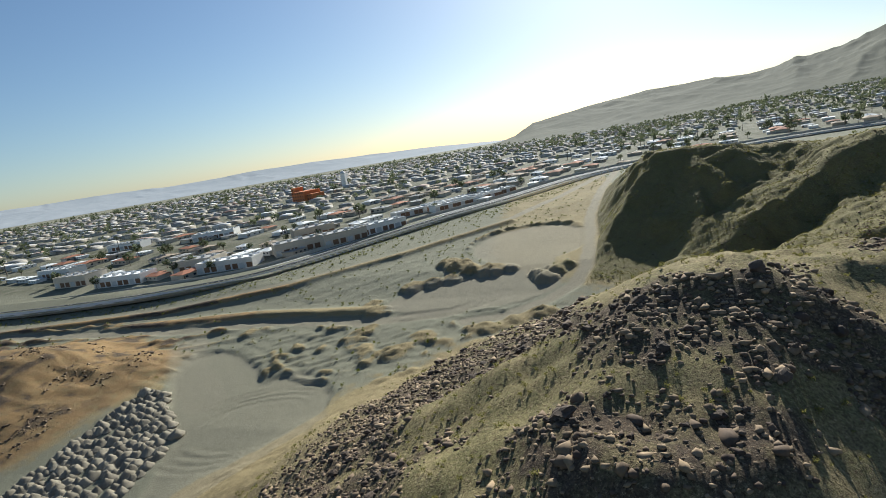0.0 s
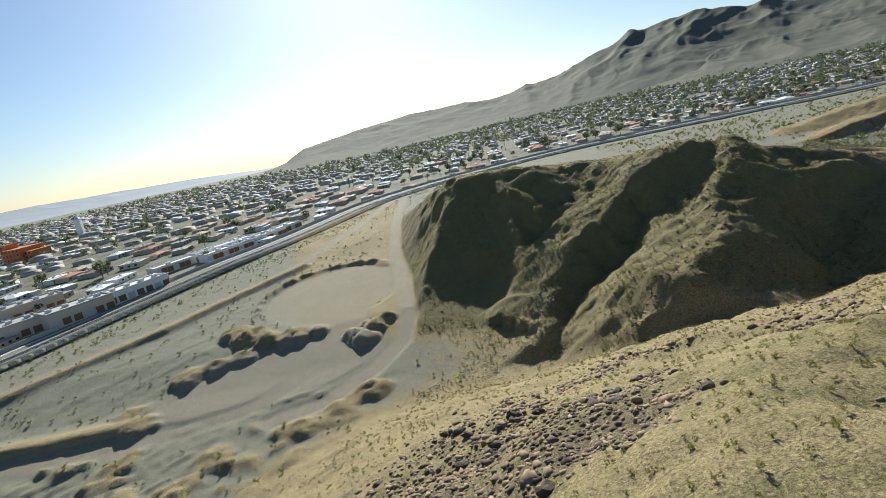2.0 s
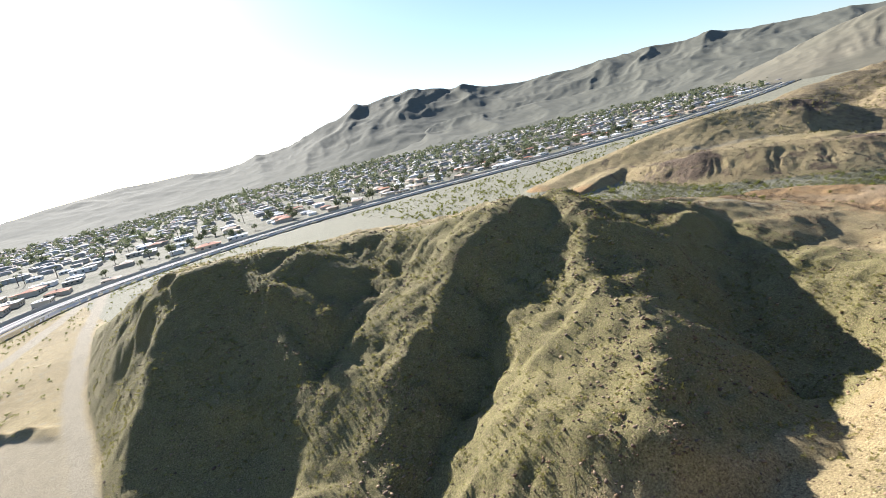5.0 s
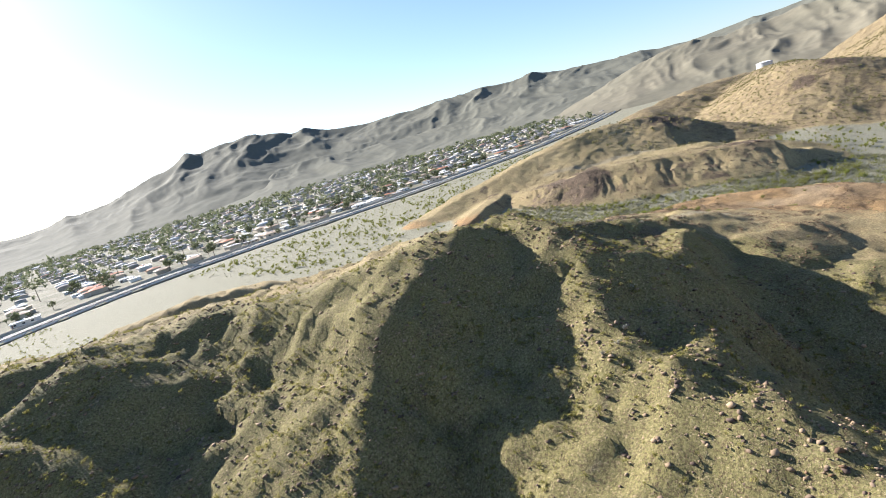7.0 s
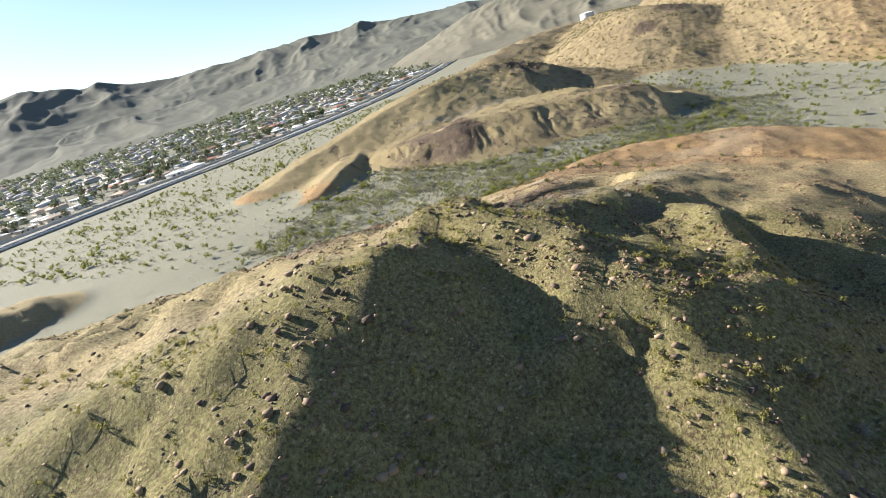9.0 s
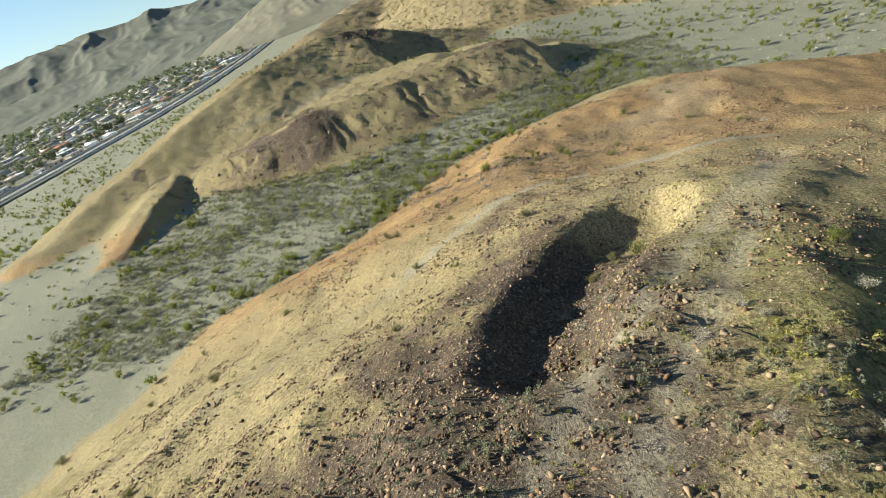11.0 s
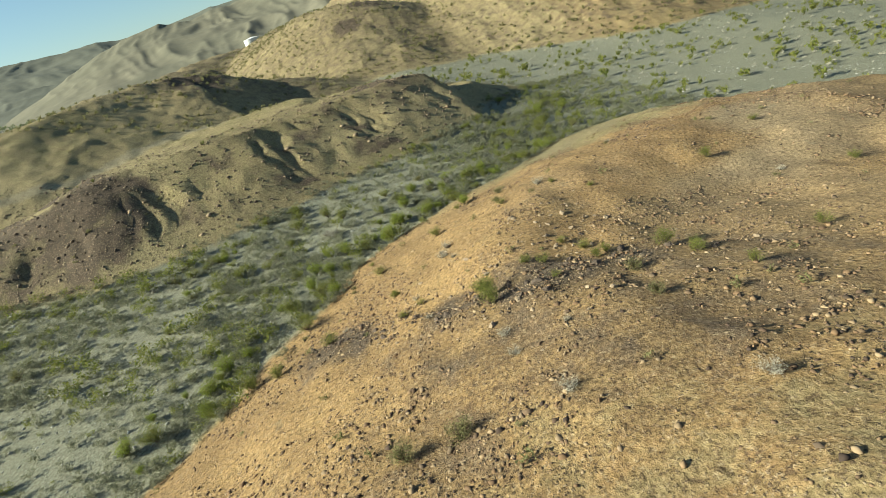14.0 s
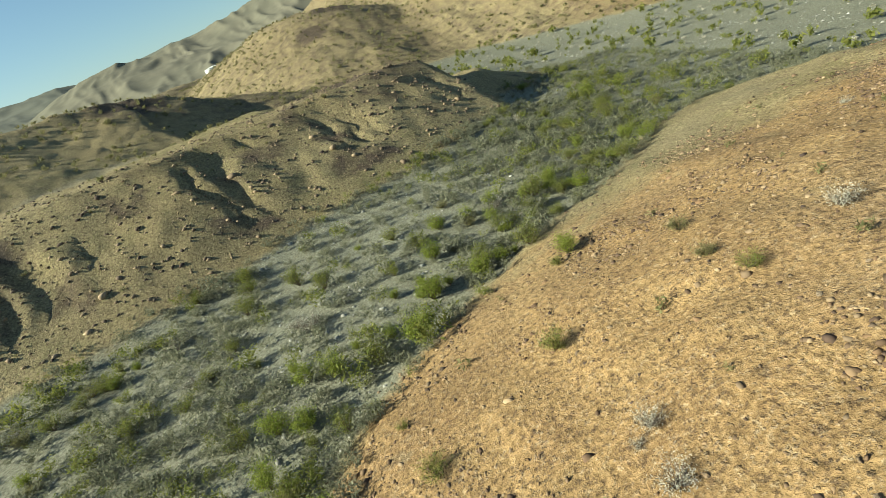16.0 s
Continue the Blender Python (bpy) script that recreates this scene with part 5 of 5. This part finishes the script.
def build_greenery():
    n = 32000
    x, y = rng.uniform(-2200, 2000, n), rng.uniform(-100, 2200, n)
    az = np.degrees(np.arctan2(x, y - 150))
    r = np.hypot(x, y - 150)
    limit = np.interp(az, [-75, -20, -5, 20, 45, 70], [2300, 2300, 1800, 1500, 1450, 1300])
    ok = in_town(x, y) & (r < limit) & (az > -80) & (az < 74)
    ok &= rng.uniform(0, 1, n) < (0.3 + 0.7 * smooth(-20, 15, az)) * (0.5 + 0.5 * smooth(0.4, 0.6, fbm(x / 120, y / 120, 3, 171)))
    x, y = x[ok], y[ok]
    z = height(x, y)
    ok = z - flat_base(x, y) < 2.5
    x, y, z, r = x[ok], y[ok], z[ok], np.hypot(x[ok], y[ok] - 150)
    order = np.argsort(along(x, y, ROAD)[0] + 0.25 * r)
    x, y, z = x[order], y[order], z[order]
    for k in range(210):
        put(TREES[int(rng.integers(0, 3))], x[k], y[k], rng.uniform(0, 6), rng.uniform(0.7, 1.3))
    for k in range(210, 290):
        put(PALMS[int(rng.integers(0, 2))], x[k], y[k], rng.uniform(0, 6), rng.uniform(0.8, 1.2))
    x, y, z = x[290:], y[290:], z[290:]
    forms = []
    for k in range(4):
        q = np.random.default_rng(400 + k)
        bm = bmesh.new()
        for _ in range(16):
            c = Vector(q.normal(0, 1, 3)).normalized() * q.uniform(0.4, 1.0)
            p = Vector((c.x * 0.5, c.y * 0.5, 0.62 + c.z * 0.4))
            u, v = Vector(q.normal(0, 1, 3)).normalized() * 0.34, Vector(q.normal(0, 1, 3)).normalized() * 0.26
            bm.faces.new([bm.verts.new(p + w) for w in (-u, v, u)])
        forms.append(arrays(bm))
    strew("far_trees", forms, x, y, z, rng.gamma(6, 0.8, len(x)) + 1.4, LEAF_TOWN, "dark green trees spread through the far town", "trees")


build_greenery()


# ---- larger buildings ----
HALLS = [hall("long white flat-roofed building beside the channel", 34, 13, 5, WHITE_WALL, ROOF_WHITE, 5, 8),
         hall("tan flat-roofed commercial building", 26, 16, 6, STUCCO, ROOF_GREY, 4, 6),
         hall("low white storage building with a bright roof", 40, 9, 3.6, WHITE_WALL, ROOF_WHITE, 2, 12)]
for k, x, y, turn in ((0, -222, 226, 12), (1, -172, 264, 50), (1, -196, 252, 45), (0, -158, 282, 55), (2, -126, 340, 52), (2, -118, 356, 52), (2, -137, 352, 52), (2, -110, 372, 60), (2, -150, 330, 52), (0, -290, 214, 6),
                      (1, -250, 232, 10), (1, -340, 222, 5), (0, -400, 250, 0), (1, -210, 290, 45), (0, -430, 330, 10), (0, -330, 330, 20)):
    put(HALLS[k], x, y, radians(turn), 1.0)


def orange_hall():
    root = tagged(new("civic_building"), "orange stucco civic building with stepped blocks", "building")
    for name, x0, x1, y0, y1, h in (("main_block", -16, 10, -12, 12, 12), ("side_block", 10.01, 22, -9, 9, 8), ("tower", -24, -16.01, -6, 6, 17)):
        bm = bmesh.new()
        box(bm, x0, x1, y0, y1, -2, h)
        b = part(name, bm, ORANGE, root)
        for k in range(int((x1 - x0) / 5)):
            for z in range(1, int(h / 4) + 1):
                bm = bmesh.new()
                box(bm, x0 + 1.6 + 5 * k, x0 + 3.6 + 5 * k, y0 - 0.06, y0 + 0.05, 4 * z - 2.5, 4 * z - 0.8)
                part("window", bm, GLASS, b)
    root.matrix_basis = pose(-400, 560, ground_z(-400, 560), 0, 0, -20)


orange_hall()


def white_tower():
    root = tagged(new("bell_tower"), "white slender tower with a pointed cap", "tower")
    bm = bmesh.new()
    box(bm, -3.5, 3.5, -3.5, 3.5, -2, 20)
    part("shaft", bm, WHITE_WALL, root)
    bm = bmesh.new()
    gable(bm, 7, 7, 20.16, 4, 0.4)
    part("cap", bm, ROOF_WHITE, root)
    root.matrix_basis = pose(-455, 740, ground_z(-455, 740), 0, 0, 10)


white_tower()


def water_tank():
    root = tagged(new("water_tank"), "white cylindrical steel water tank on a hillside", "water tank")
    x, y = 890, 322
    bm = bmesh.new()
    bmesh.ops.create_cone(bm, cap_ends=True, segments=40, radius1=10, radius2=10, depth=12, matrix=Matrix.Translation((0, 0, 4)))
    part("shell", bm, ROOF_WHITE, root)
    bm = bmesh.new()
    bmesh.ops.create_cone(bm, cap_ends=True, segments=40, radius1=10.2, radius2=0.4, depth=1.6, matrix=Matrix.Translation((0, 0, 10.82)))
    part("roof", bm, ROOF_WHITE, root)
    root.matrix_basis = pose(x, y, ground_z(x, y))


water_tank()


# ---- road and channel ----
def strip(name, pts, off0, off1, z0, z1, step, material, label, category, thick=0.0):
    """A ribbon along a way, between two offsets to its left, that follows the ground."""
    p = np.array(pts, float)
    seg = np.hypot(*np.diff(p, axis=0).T)
    s = np.concatenate([[0], np.cumsum(seg)])
    t = np.arange(0, s[-1], step)
    x, y = np.interp(t, s, p[:, 0]), np.interp(t, s, p[:, 1])
    k = np.ones(9) / 9
    pad = lambda a: np.convolve(np.pad(a, 4, mode="edge"), k, mode="valid")
    x, y = pad(x), pad(y)
    dx, dy = np.gradient(x), np.gradient(y)
    ln = np.hypot(dx, dy)
    nx, ny = -dy / ln, dx / ln
    g = flat_base(x, y)
    rows = []
    for off, z in ((off0, z0), (off1, z1)):
        rows.append(np.stack([x + nx * off, y + ny * off, g + z], -1))
    if thick:
        rows = [rows[0] - [0, 0, thick], rows[0], rows[1], rows[1] - [0, 0, thick]]
    a = np.stack(rows)
    me = grid_mesh(name, a[..., 0], a[..., 1], a[..., 2])
    me.materials.append(material)
    return tagged(new(name, me), label, category, kind="structure")


strip("road_asphalt", ROAD, 0, 9, 0.42, 0.42, 6, ASPHALT, "grey asphalt road along the channel", "road", 0.3)
strip("road_edge_line", ROAD, 0.35, 0.55, 0.426, 0.426, 6, PAINT, "white painted road edge line", "road line")
strip("road_centre_line", ROAD, 4.4, 4.6, 0.426, 0.426, 6, PAINT, "painted road centre line", "road line")
strip("kerb", ROAD, 9.01, 9.4, 0.58, 0.58, 6, CONCRETE, "concrete kerb beside the road", "kerb", 0.4)
strip("sidewalk", ROAD, 9.42, 11.6, 0.55, 0.55, 6, CONCRETE, "pale concrete pavement beside the road", "pavement", 0.35)
strip("channel_floor", ROAD, -10.0, -6.0, -1.35, -1.35, 6, CONCRETE, "bare concrete floor of a flood channel", "channel")
strip("channel_bank_near", ROAD, -12.6, -10.0, 0.5, -1.35, 6, CONCRETE, "sloping concrete bank of a flood channel", "channel")
strip("channel_bank_far", ROAD, -6.0, -3.4, -1.35, 0.5, 6, CONCRETE, "sloping concrete bank of a flood channel", "channel")
strip("garden_wall", ROAD, 15.0, 15.3, 2.1, 2.1, 6, STUCCO, "long tan block wall in front of the houses", "wall", 2.2)


# ---- dumped earth ----
def dirt_mound(seed):
    bm = bmesh.new()
    bmesh.ops.create_icosphere(bm, subdivisions=3, radius=1.0)
    off = Vector((seed * 2.1, 0.7, seed))
    for v in bm.verts:
        c = v.co
        q = math.hypot(c.x, c.y)
        top = max(0.0, 1 - q) ** 0.75
        z = top * (0.95 + 0.5 * noise.noise(c * 2.2 + off)) if c.z > 0 else -0.2
        k = 1 + 0.22 * noise.noise(c * 1.5 + off)
        v.co = (c.x * k, c.y * k, z + 0.09 * noise.noise(c * 5 + off))
    return bm


MOUNDS = []
for k in range(4):
    bm = dirt_mound(k + 1)
    me = bpy.data.meshes.new("dirt_mound")
    bm.to_mesh(me)
    bm.free()
    me.shade_smooth()
    me.materials.append(SPOIL)
    ob = tagged(new("dirt_mound", me), "heap of dumped grey-brown earth in a spoil field", "earth mound", "dumped earth mounds")
    MOUNDS.append(ob)


def spoil_field():
    n = 0
    for i in range(22):
        for j in range(11):
            u, v = (i + 0.5 * (j % 2) + rng.uniform(-0.22, 0.22)) / 22, (j + rng.uniform(-0.22, 0.22)) / 11
            # corners of the field, from the yard towards the red hill
            a, b = np.array([-112, 62]) + v * np.array([-36, -4]), np.array([-118, 102]) + v * np.array([-30, 2])
            x, y = a + u * (b - a)
            if rng.uniform() < 0.1 or float(yard_mask(np.array(x), np.array(y))) > 0.5:
                continue
            put_mound(n, x, y, rng.uniform(1.3, 2.1))
            n += 1


def put_mound(n, x, y, s):
    m = Matrix.LocRotScale((x, y, ground_z(x, y) - 0.1), Euler((0, 0, rng.uniform(0, 6.28))), (1, 1, 1))
    if n < 4:
        ob = MOUNDS[n]
        ob.matrix_basis = m
    else:
        ob = copy_thing(MOUNDS[n % 4], m)
    ob.scale = (s * rng.uniform(0.9, 1.2), s, s * rng.uniform(0.7, 1.0))


spoil_field()
